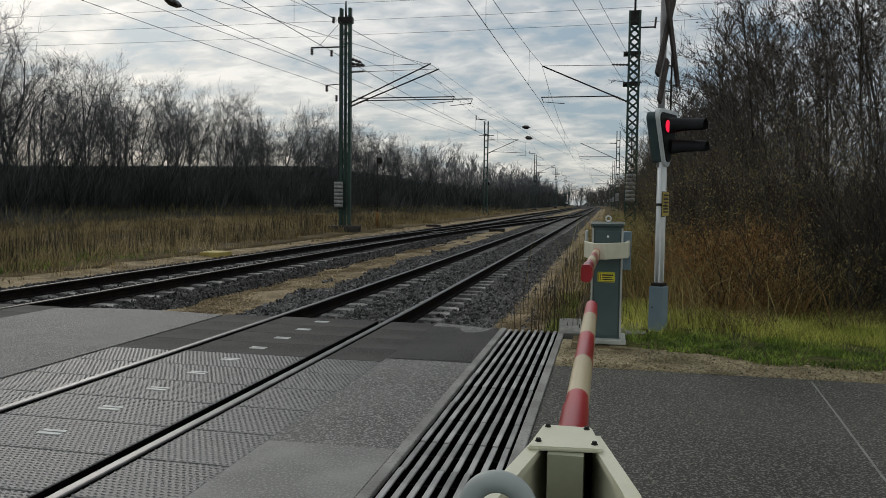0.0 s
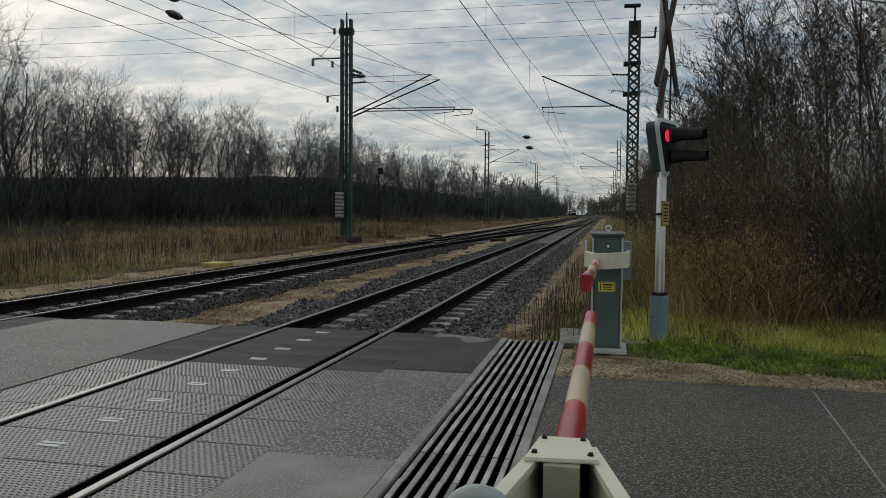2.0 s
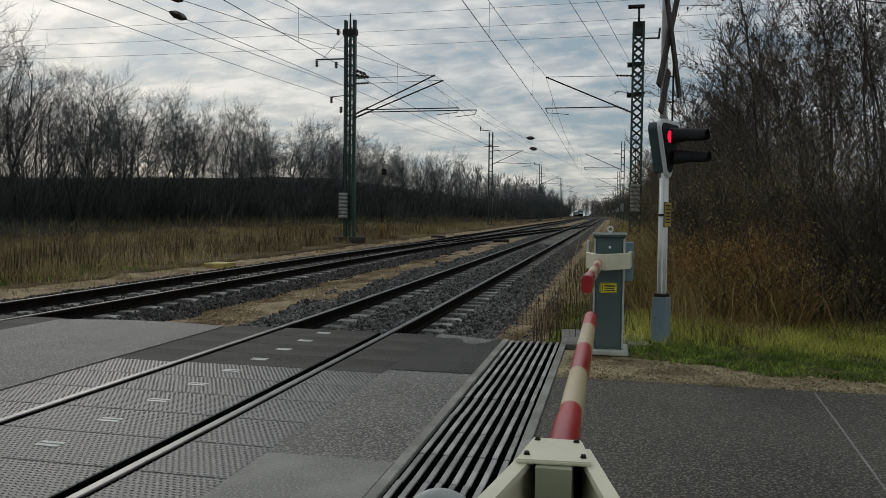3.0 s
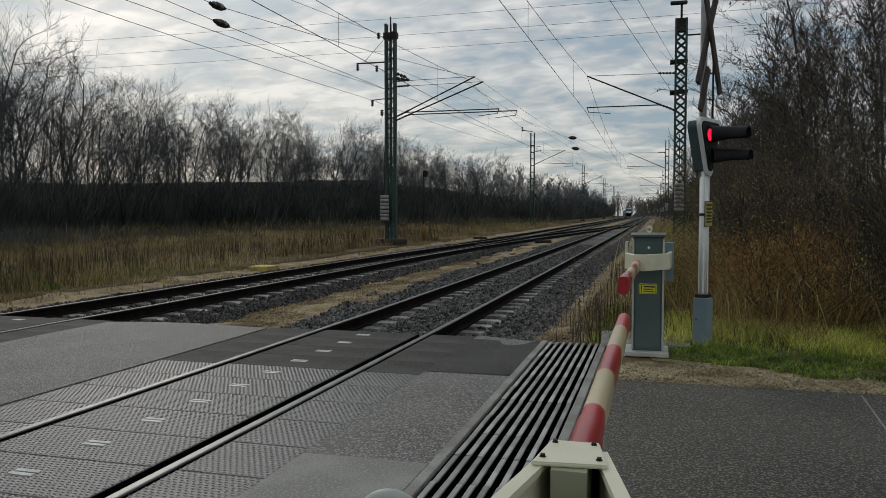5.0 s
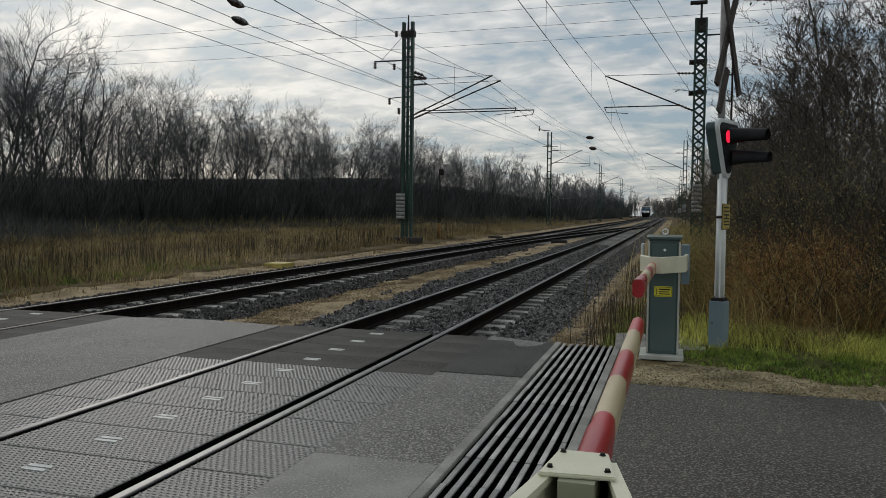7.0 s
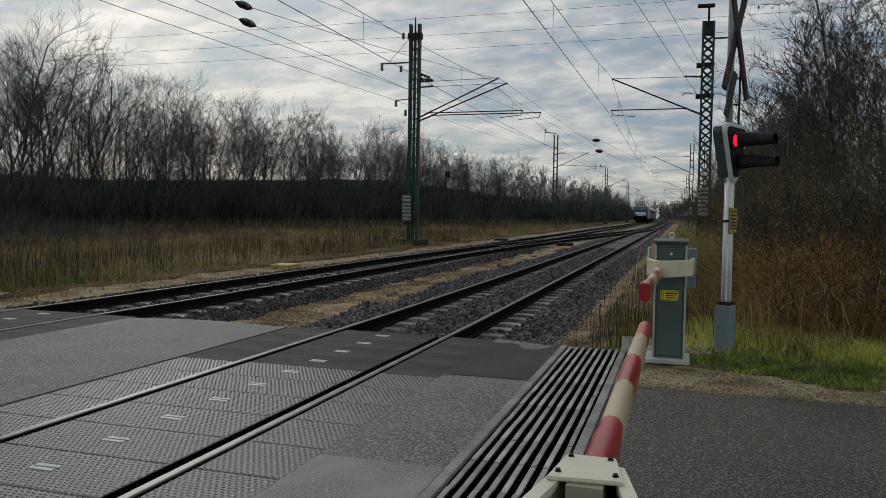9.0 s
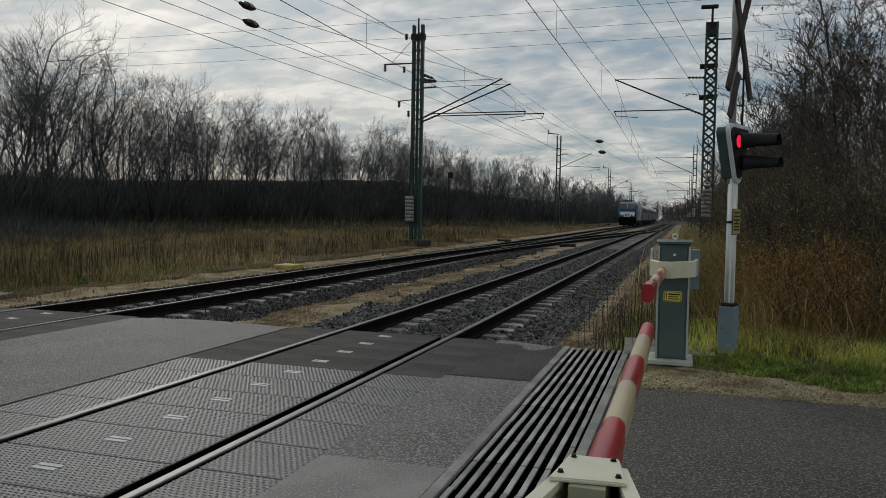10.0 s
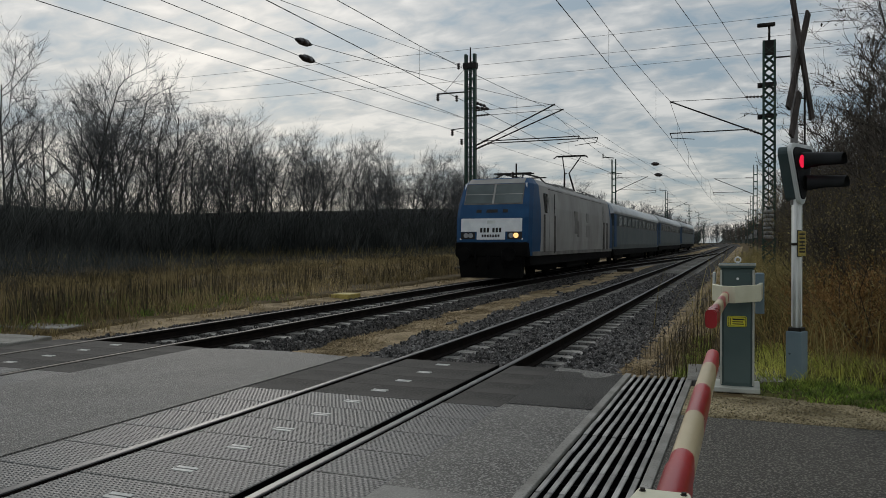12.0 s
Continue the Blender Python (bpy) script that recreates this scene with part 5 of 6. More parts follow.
for i, y in enumerate((88, 150, 212, 275, 340, 405, 470, 540, 610)):
    l = mast_slim(10.6, 0.2, "slim ladder-like catenary mast with a single arm", True) if i == 0 else None
    if i == 0:
        cantilever(l, 0.22, 3.7, 7.0, 8.55, 4.6, 7.0, 1)
        b = bmesh.new()
        rod(b, (-1.2, 0, 10.9), (0, 0, 10.75), 0.05, n=5)
        rod(b, (-1.2, 0, 10.75), (-1.2, 0, 11.3), 0.06, n=5)
        part("bracket", b, M["iron"], l)
        b = bmesh.new()
        rod(b, (-0.8, 0, 9.0), (0.9, 0, 9.0), 0.035, n=5)
        part("bracket", b, M["iron"], l)
        far_left = l
        far_right = mast_slim(9.4, 0.17, "slim ladder-like catenary mast with a single arm", True)
        cantilever(far_right, -0.22, -4.1, 6.35, 8.1, -4.2, 6.6, -1)
        weights(far_right, 0, 0.18, 1.7, 2.6, -0.4)
        far_right.matrix_basis = pose(3.76 + bend(y), y, rise(y))
        l.matrix_basis = pose(-10.95 + bend(y), y, rise(y))
    else:
        copy_thing(far_left, pose(-10.95 + bend(y), y, rise(y)))
        copy_thing(far_right, pose(3.76 + bend(y), y, rise(y)))


def wire(name, pts, r=0.009, label="thin dark overhead wire", sag=0.0, drops=None):
    t = thing(name, label, "overhead wire", "overhead wires")
    b = bmesh.new()
    dense = []
    for (p, q) in zip(pts, pts[1:]):
        p, q = Vector(p), Vector(q)
        for i in range(8):
            k = i / 8
            v = p.lerp(q, k)
            v.z -= sag * 4 * k * (1 - k)
            dense.append(v)
    dense.append(Vector(pts[-1]))
    path_tube(b, dense, r, 4)
    part("conductor", b, M["wire"], t)
    return t


SUP = [-16, 38, 88, 150, 212, 275, 340, 405, 470, 540, 610]


def catenary(mid, zc, zm, ys, zig):
    t = thing("catenary_wires", "contact wire hung by droppers from a sagging carrier wire", "overhead wire", "overhead wires")
    b = bmesh.new()
    pts = [(mid + (zig if i % 2 else -zig) + bend(y), y, zc + rise(y)) for i, y in enumerate(ys)]
    path_tube(b, pts, 0.011, 4)
    part("contact_wire", b, M["wire"], t)
    cb, db = bmesh.new(), bmesh.new()
    dense = []
    for i, (p, q) in enumerate(zip(pts, pts[1:])):
        p, q = Vector(p), Vector(q)
        for k in range(10):
            f = k / 10
            v = p.lerp(q, f)
            w = v.copy()
            v.z = zm + rise(v.y) - 4 * f * (1 - f) * 0.95
            dense.append(v)
            if k % 2 == 1 and i < 4:
                rod(db, w, v, 0.006, n=3)
    dense.append(Vector((pts[-1][0], pts[-1][1], zm)))
    path_tube(cb, dense, 0.010, 4)
    part("carrier_wire", cb, M["wire"], t)
    tagged(part("droppers", db, M["wire"], t), kind="stuff")


catenary(NEAR, 6.28, 8.05, SUP, 0.25)
catenary(FAR, 6.35, 8.15, SUP, -0.25)
# wires led to anchors at the masts, and the feeder wires along them
wire("feeder_wire", [(-11.3, -16, 6.6), (-11.3, 38, 7.4)], sag=0.3)
wire("feeder_wire", [(-10.9, -16, 6.6), (-10.7, 38, 7.95)], sag=0.3)
wire("feeder_wire", [(-9.9, -16, 5.9), (-10.6, 38, 10.6)], sag=0.2)
wire("feeder_wire", [(-11.3, 38, 7.4), (-11.9, 88, 9.2), (-11.9, 150, 9.4)], sag=0.3)
wire("anchor_wire", [(-9.2, -16, 6.7), (-9.2, 20.5, 6.95), (-6.3, 60, 6.7), (-4.2, 88, 6.6)], sag=0.02)
wire("anchor_wire", [(-9.2, -16, 6.9), (-9.2, 20.2, 7.4), (-5.9, 38.2, 8.3), (-4.2, 88, 8.2)], sag=0.1)
wire("anchor_wire", [(-10.2, 38, 9.0), (-6.7, 86, 10.05), (-5.8, 86.2, 10.0), (3.6, 150, 8.6)], sag=0.05)
wire("anchor_wire", [(-6.3, 38.2, 8.0), (-6.35, 86, 8.9), (-5.5, 86.2, 8.8), (3.6, 150, 7.6)], sag=0.05)
wire("anchor_wire", [(-3.69, -16, 8.53), (3.4, 38, 7.15)], sag=0.0)
wire("anchor_wire", [(-3.03, -16, 8.06), (3.45, 38, 8.6)], sag=0.0)
for p, q in (((-9.2, 20.0, 6.95), (-9.2, 20.8, 6.97)), ((-9.2, 19.8, 7.38), (-9.2, 20.6, 7.42)), ((-6.7, 86, 10.05), (-5.8, 86.2, 10.0)), ((-6.35, 86, 8.9), (-5.5, 86.2, 8.8))):
    t = thing("line_insulator", "dark bulbous insulator hung in a wire", "insulator")
    b = bmesh.new()
    path_tube(b, [p, q], 0.03)
    m0, m1 = Vector(p).lerp(Vector(q), 0.3), Vector(p).lerp(Vector(q), 0.7)
    r = 0.105 if p[1] < 40 else 0.2
    rod(b, p, m0, 0.04, r, n=12)
    rod(b, m0, m1, r, r, n=12)
    rod(b, m1, q, r, 0.04, n=12)
    part("body", b, M["insul"], t)
for z0, z1, yy in ((17.7, 18.6, 60), (16.7, 17.6, 61.5), (15.85, 16.9, 63)):
    wire("power_line", [(-160, yy, z0 + 1.4), (-20, yy, z0 - 0.35), (60, yy, z1 + 0.6)], 0.012, "thin power line crossing high over the tracks", sag=0.5)


# ---- level crossing equipment ----
def rounded(w, h, r, n=4):
    pts = []
    for cx, cz, a0 in ((w - r, h - r, 0), (-w + r, h - r, 90), (-w + r, -h + r, 180), (w - r, -h + r, 270)):
        for i in range(n + 1):
            a = radians(a0 + 90 * i / n)
            pts.append((cx + math.cos(a) * r, cz + math.sin(a) * r))
    return pts


def rounded_sides(bm):
    """Smooth sides with sharp edges round the flat ends."""
    for f in bm.faces:
        f.smooth = len(f.verts) == 4
    for e in bm.edges:
        e.smooth = all(len(f.verts) == 4 for f in e.link_faces)


def boom(t, a, b_end, stripes, w, h, name="stripe"):
    """Oval boom from a to b_end along its length, in coloured lengths."""
    a, b_end = Vector(a), Vector(b_end)
    d = b_end - a
    q = Matrix.Translation(a) @ (d.to_track_quat("Y", "Z").to_matrix().to_4x4())
    for s0, s1, m in stripes:
        bm = bmesh.new()
        extrude(bm, rounded(w, h, w * 0.95, 5), "y", s0, s1)
        bmesh.ops.transform(bm, matrix=q, verts=bm.verts)
        rounded_sides(bm)
        part(name, bm, M[m], t, {"red": "red painted length", "ivory": "weathered ivory length"}[m])
    return q


near = thing("barrier", "red and ivory striped barrier boom held in a cream steel bracket", "barrier", "crossing barriers")
boom(near, (2.618, 2.60, 0.897), (2.619, 5.24, 0.90), [(0.0, 0.5, "red"), (0.5, 1.03, "ivory"), (1.03, 1.57, "red"), (1.57, 2.17, "ivory"), (2.17, 2.64, "red")], 0.033, 0.055)
bm = bmesh.new()
extrude(bm, rounded(0.037, 0.059, 0.034, 5), "y", 2.62, 2.97)
for v in bm.verts:
    v.co.x += 2.618
    v.co.z += 0.897
rounded_sides(bm)
part("sleeve", bm, M["red"], near, "scratched red clamping sleeve")
bm = bmesh.new()
vs = [(2.553, 2.652), (2.668, 2.652), (2.696, 2.49), (2.532, 2.475)]
extrude(bm, vs, "z", 0.957, 0.967)
bmesh.ops.bevel(bm, geom=bm.edges[:], offset=0.003, segments=2, affect="EDGES")
part("top_plate", bm, M["cream"], near, "cream plate with four bolts")
for x, y in ((2.566, 2.632), (2.656, 2.632), (2.553, 2.515), (2.676, 2.52)):
    bm = bmesh.new()
    rod(bm, (x, y, 0.966), (x, y, 0.9685), 0.0075, n=12)
    rod(bm, (x, y, 0.9685), (x, y, 0.974), 0.0055, n=6)
    part("bolt", bm, M["iron"], near)
for s, (x0, x1, x2) in ((-1, (2.565, 2.505, 2.35)), (1, (2.672, 2.748, 2.87))):
    bm = bmesh.new()
    for z0, z1, w in ((0.94, 0.957, 0.032), (0.57, 0.94, 0.009), (0.57, 0.582, 0.03)):
        for (ax, ay), (bx, by) in (((x0, 2.62), (x1, 2.27)), ((x1, 2.27), (x2, 1.30))):
            v = [bm.verts.new((px + k, py, z)) for px, py in ((ax, ay), (bx, by)) for k in (-w / 2, w / 2) for z in (z0, z1)]
            for f in ((0, 1, 3, 2), (4, 6, 7, 5), (0, 4, 5, 1), (2, 3, 7, 6), (1, 5, 7, 3), (0, 2, 6, 4)):
                bm.faces.new([v[i] for i in f])
    part("arm", bm, M["cream"], near, "cream flanged bracket arm")
# added plate, black in place of the deep shade between the arms
bm = bmesh.new()
extrude(bm, [(2.55, 2.64), (2.50, 2.27), (2.35, 1.34), (2.87, 1.34), (2.752, 2.27), (2.69, 2.64)], "z", 0.556, 0.565)
part("floor_plate", bm, M["black"], near, "black plate added below for the deep shade inside the bracket")
bm = bmesh.new()
box(bm, 2.577, 2.654, 2.462, 2.6, 0.57, 0.956)
part("post", bm, M["beam"], near, "square post under the plate, shade put into its grey-green colour")
# a second added black plate, for the shade at the bracket's end
bm = bmesh.new()
box(bm, 2.556, 2.684, 2.603, 2.637, 0.567, 0.952)
part("end_plate", bm, M["black"], near, "black plate added at the bracket's end for the shade there")
bm = bmesh.new()
box(bm, 2.40, 2.84, 0.98, 1.33, 0.0, 1.245, 0.01)
part("cabinet", bm, M["cabinet"], near)
bm = bmesh.new()
path_tube(bm, [(2.626 + 0.0192 * math.cos(a), 1.30, 1.297 + 0.0192 * math.sin(a)) for a in np.linspace(radians(-60), radians(240), 24)], 0.0072, 10)
rod(bm, (2.628, 1.30, 1.24), (2.628, 1.30, 1.279), 0.012)
part("lifting_eye", bm, M["eye"], near, "grey lifting eye")

far = thing("barrier", "grey-green barrier machine with cream collar and short striped boom", "barrier", "crossing barriers")
bm = bmesh.new()
box(bm, 2.545, 2.865, 9.32, 9.62, 0.05, 1.27, 0.006)
part("cabinet", bm, M["cabinet"], far)
bm = bmesh.new()
box(bm, 2.575, 2.835, 9.308, 9.32, 0.08, 1.22, 0.004)
part("door", bm, M["cabinet"], far, "grey-green sheet door")
for x in (2.545, 2.857):
    bm = bmesh.new()
    box(bm, x - 0.006, x + 0.014, 9.304, 9.33, 0.06, 1.25, 0.003)
    part("edge_trim", bm, M["cabinet_cap"], far, "pale edge trim")
bm = bmesh.new()
box(bm, 2.53, 2.88, 9.29, 9.64, 1.27, 1.315, 0.008)
part("cap", bm, M["cabinet"], far, "flat cap")
bm = bmesh.new()
box(bm, 2.525, 2.885, 9.285, 9.645, 1.295, 1.312, 0.003)
part("cap_rim", bm, M["cabinet_cap"], far)
bm = bmesh.new()
box(bm, 2.47, 2.925, 9.2, 9.72, 0.0, 0.05, 0.01)
part("base_flange", bm, M["cabinet_cap"], far, "pale base flange")
bm = bmesh.new()
rod(bm, (2.71, 9.3, 1.16), (2.71, 9.318, 1.16), 0.014, n=10)
part("lock", bm, M["alu"], far)
bm = bmesh.new()
path_tube(bm, [(2.71 + 0.028 * math.cos(a), 9.46, 1.352 + 0.028 * math.sin(a)) for a in np.linspace(radians(-70), radians(250), 18)], 0.009, 6)
rod(bm, (2.71, 9.46, 1.31), (2.71, 9.46, 1.335), 0.016)
part("lifting_eye", bm, M["alu"], far)
bm = bmesh.new()
extrude(bm, [(2.45, 9.80), (2.46, 9.32), (2.56, 8.98), (2.69, 8.98), (2.93, 9.32), (2.96, 9.80), (2.925, 9.80), (2.895, 9.34), (2.68, 9.02), (2.575, 9.02), (2.495, 9.34), (2.485, 9.80)], "z", 0.93, 1.10)
bmesh.ops.bevel(bm, geom=bm.edges[:], offset=0.004, segments=1, affect="EDGES")
part("collar", bm, M["cream"], far, "cream steel collar that holds the boom")
bm = bmesh.new()
box(bm, 2.462, 2.492, 9.40, 9.60, 1.10, 1.22, 0.01)
part("bracket", bm, M["silver"], far)
bm = bmesh.new()
box(bm, 2.885, 2.975, 9.82, 10.02, 0.76, 1.20, 0.008)
part("junction_box", bm, M["bluegrey"], far, "blue-grey junction box")
boom(far, (2.60, 9.14, 0.985), (2.545, 6.95, 0.965), [(0.0, 0.3, "red"), (0.3, 0.72, "ivory"), (0.72, 1.12, "red"), (1.12, 1.62, "ivory"), (1.62, 1.9, "red")], 0.034, 0.062)
bm = bmesh.new()
extrude(bm, rounded(0.042, 0.07, 0.032, 5), "y", 6.9, 7.3)
bmesh.ops.bevel(bm, geom=[e for e in bm.edges if abs(e.verts[0].co.y - e.verts[1].co.y) < 1e-5], offset=0.008, segments=2, affect="EDGES")
for v in bm.verts:
    v.co.x += 2.545 + (v.co.y - 6.9) * 0.025
    v.co.z += 0.962
part("end_cap", bm, M["red"], far, "rounded red end of the boom")
bm = bmesh.new()
extrude(bm, [(2.61 + u, 0.665 + v) for u, v in ((0.01, 0), (0.175, 0), (0.185, 0.01), (0.185, 0.1), (0.175, 0.11), (0.01, 0.11), (0, 0.1), (0, 0.01))], "y", 9.298, 9.306)
sg = part("warning_label", bm, M["yellow"], far, "yellow warning label with black frame and bars")
for x0, x1, z0, z1 in ((2.618, 2.787, 0.672, 0.676), (2.618, 2.787, 0.764, 0.768), (2.618, 2.622, 0.672, 0.768), (2.783, 2.787, 0.672, 0.768), (2.66, 2.775, 0.735, 0.75), (2.66, 2.76, 0.712, 0.722), (2.66, 2.77, 0.69, 0.70), (2.634, 2.642, 0.685, 0.755)):
    bm = bmesh.new()
    box(bm, x0, x1, 9.2945, 9.2978, z0, z1)
    part("bar", bm, M["ink"], sg)
for i, (x, y, w, l, a) in enumerate(((2.36, 10.35, 0.42, 1.1, 3), (2.98, 10.9, 0.4, 1.0, -4), (2.76, 10.5, 0.36, 1.2, 1), (3.02, 10.2, 0.3, 0.5, 2))):
    bm = bmesh.new()
    box(bm, -w / 2, w / 2, -l / 2, l / 2, -0.07, 0.025, 0.012)
    o = new("concrete_slab", mesh_of("concrete_slab", bm, M["concrete"]))
    o.matrix_basis = pose(x, y, -0.01 + 0.002 * i, 0.6, 0, a)
    tagged(o, "weathered grey concrete slab behind the barrier machine", "slab", "slabs")

# light signal with crossbuck
sig = thing("crossing_signal", "railway crossing light signal showing red, with crossbuck on a pale pole", "traffic signal", at=pose(3.315, 10.22, 0, 0, 0, -25))
bm = bmesh.new()
box(bm, -0.088, 0.088, -0.088, 0.088, -0.1, 0.55, 0.012)
part("base_box", bm, M["bluegrey"], sig, "blue-grey sheet base box")
bm = bmesh.new()
box(bm, -0.098, -0.086, -0.045, 0.045, 0.12, 0.46, 0.004)
rod(bm, (-0.04, -0.090, 0.3), (-0.04, -0.094, 0.3), 0.012)
part("hatch", bm, M["cabinet"], sig)
bm = bmesh.new()
box(bm, -0.07, 0.07, -0.07, 0.07, 0.55, 0.59, 0.006)
part("bracket", bm, M["iron"], sig)
bm = bmesh.new()
rod(bm, (0, 0, 0.58), (0, 0, 2.05), 0.046, n=14)
for a in (20, 110, 200, 290):
    c, s = math.cos(radians(a)) * 0.046, math.sin(radians(a)) * 0.046
    rod(bm, (c, s, 0.6), (c, s, 1.98), 0.01, n=5)
part("pole", bm, M["alu"], sig, "fluted pale aluminium pole")
bm = bmesh.new()
rod(bm, (-0.03, 0, 1.95), (-0.03, 0, 4.02), 0.04, n=14)
part("upper_pole", bm, M["greypole"], sig, "grey weathered upper pole")
bm = bmesh.new()
rod(bm, (0.02, 0.16, 2.6), (0.02, 0.16, 3.55), 0.012, n=6)
rod(bm, (-0.03, 0.0, 3.15), (0.02, 0.16, 3.15), 0.01, n=5)
rod(bm, (-0.03, 0.0, 2.85), (0.02, 0.16, 2.85), 0.01, n=5)
part("stay", bm, M["iron"], sig)


def tri(scale):
    """A triangle with rounded corners, point down: across, height."""
    pts = []
    for cx, cz, a0, r in ((0.215, 2.525, -30, 0.075), (-0.215, 2.525, 90, 0.075), (0, 2.06, 210, 0.085)):
        for i in range(7):
            a = radians(a0 + 120 * i / 6)
            pts.append((cx * scale + math.cos(a) * r * scale, 2.33 + (cz - 2.33) * scale + math.sin(a) * r * scale))
    return pts


for nm, sc, x0, x1, m, lab in (("housing", 0.94, -0.10, 0.035, "signal_side", "dark blue-grey signal housing"), ("rim", 1.06, 0.02, 0.062, "silver", "pale rounded rim"), ("face", 0.90, 0.055, 0.075, "blackpaint", "black triangular face")):
    bm = bmesh.new()
    extrude(bm, tri(sc), "x", x0, x1)
    part(nm, bm, M[m], sig, lab)


def visor(y, z, r, length, lens, label):
    bm = bmesh.new()
    # a hood cut back underneath: wide round the lens, shallower towards its mouth
    rings = ((0.0, 60, 1.04, 0.0), (0.18, 44, 1.0, -0.003), (0.4, 30, 0.97, -0.008), (0.9, 24, 0.93, -0.02), (1.0, 14, 0.93, -0.021))
    for rr in (r, r - 0.006):
        rows = []
        for u, low, k, dz in rings:
            arc = [radians(a) for a in np.linspace(-low, 180 + low, 24)]
            rows.append([bm.verts.new((0.07 + length * u + (0.06 if u < 0.3 else 0.0) * max(0, -math.cos(a)) ** 0.5 * (1 if math.sin(a) < 0.75 else 0.3), y + math.cos(a) * rr * k, z + math.sin(a) * rr * k + dz)) for a in arc])
        for lo, hi in zip(rows, rows[1:]):
            for i in range(23):
                bm.faces.new((lo[i], lo[i + 1], hi[i + 1], hi[i])).smooth = True
    part("visor", bm, M["blackpaint"], sig, "long black visor")
    bm = bmesh.new()
    rod(bm, (0.07, y, z), (0.082, y, z), r * 0.8, r * 0.7, n=20)
    part("lens", bm, M[lens], sig, label)


visor(-0.05, 2.425, 0.095, 0.44, "redlamp", "lit red lens")
visor(0.165, 2.45, 0.085, 0.26, "blackpaint", "dark lens")
visor(0.03, 2.185, 0.09, 0.44, "blackpaint", "dark lens")
for (y0, z0), (y1, z1), x in (((-0.32, 2.98), (0.22, 4.12), 0.02), ((0.26, 2.92), (-0.30, 4.20), 0.05), ((-0.28, 2.68), (-0.06, 3.18), 0.035)):
    d = Vector((0, y1 - y0, z1 - z0))
    L = d.length
    d.normalize()
    nrm = Vector((0, -d.z, d.y))
    bm = bmesh.new()
    c = Vector((x, y0, z0))
    vs = []
    for xx in (0, 0.028):
        for s, k in ((0, -0.045), (0, 0.045), (L, 0.045), (L, -0.045)):
            vs.append(bm.verts.new(c + d * s + nrm * k + Vector((xx, 0, 0))))
    for f in ((0, 1, 2, 3), (4, 7, 6, 5), (0, 4, 5, 1), (1, 5, 6, 2), (2, 6, 7, 3), (3, 7, 4, 0)):
        bm.faces.new([vs[i] for i in f])
    part("cross_board", bm, M["woodgrey"], sig, "weathered crossbuck board")
bm = bmesh.new()
box(bm, 0.05, 0.058, -0.10, 0.10, 1.38, 1.66, 0.003)
yp = part("plate", bm, M["ochre"], sig, "yellow plate with dark bars")
for z in (1.42, 1.455, 1.49, 1.53, 1.57, 1.615):
    bm = bmesh.new()
    box(bm, 0.058, 0.0605, -0.075, 0.075, z, z + 0.018)
    part("bar", bm, M["ink"], yp)
bm = bmesh.new()
box(bm, 0.045, 0.0505, -0.108, 0.108, 1.372, 1.668, 0.003)
part("plate_back", bm, M["iron"], sig)
bm = bmesh.new()
rod(bm, (0, 0, 1.50), (0, 0, 1.53), 0.062, n=12)
part("clamp", bm, M["iron"], sig)

# ---- small trackside things ----
o = thing("cable_cover", "weathered yellow concrete cable cover beside the far track", "cover", at=pose(-8.68, 21.75, -0.18, 0, 0, 2))
bm = bmesh.new()
box(bm, -0.32, 0.32, -0.4, 0.4, 0, 0.17, 0.03)
part("body", bm, M["ochre"], o)
for x, y, h, r in ((-10.45, 44, 3.8, 0.03), (-11.4, 92, 3.6, 0.04)):
    o = thing("marker_post", "thin rusty signal post with a dark head by the field", "post", at=pose(x, y, rise(y) - 0.1))
    bm = bmesh.new()
    rod(bm, (0, 0, 0), (0, 0, 0.95), 0.11, n=8)
    part("foot", bm, M["brownweed"], o, "rust-brown thicker foot")
    bm = bmesh.new()
    rod(bm, (0, 0, 0.9), (0, 0, h), r, n=6)
    part("pole", bm, M["iron"], o)
    bm = bmesh.new()
    box(bm, -0.02, 0.28, -0.08, 0.08, h - 0.05, h + 0.3, 0.03)
    part("head", bm, M["iron"], o)
for x, y in ((-3.55, 45.2), (-8.4, 50), (-5.6, 39)):
    o = thing("point_machine", "dark low steel box beside the switch rails", "point machine", "point machines", at=pose(x, y, rise(y) - 0.24))
    bm = bmesh.new()
    box(bm, -0.45, 0.45, -0.25, 0.25, 0, 0.2, 0.04)
    part("case", bm, M["iron"], o)
for x, y, w, l, a in ((-9.2, 10.4, 1.2, 1.0, 8), (-10.35, 12.15, 1.5, 0.7, 14)):
    o = thing("concrete_slab", "weathered grey concrete slab beside the far track", "slab", "slabs", at=pose(x, y, -0.155, 0, 1, a))
    bm = bmesh.new()
    box(bm, -w / 2, w / 2, -l / 2, l / 2, -0.1, 0.06, 0.02)
    part("body", bm, M["concrete"], o)

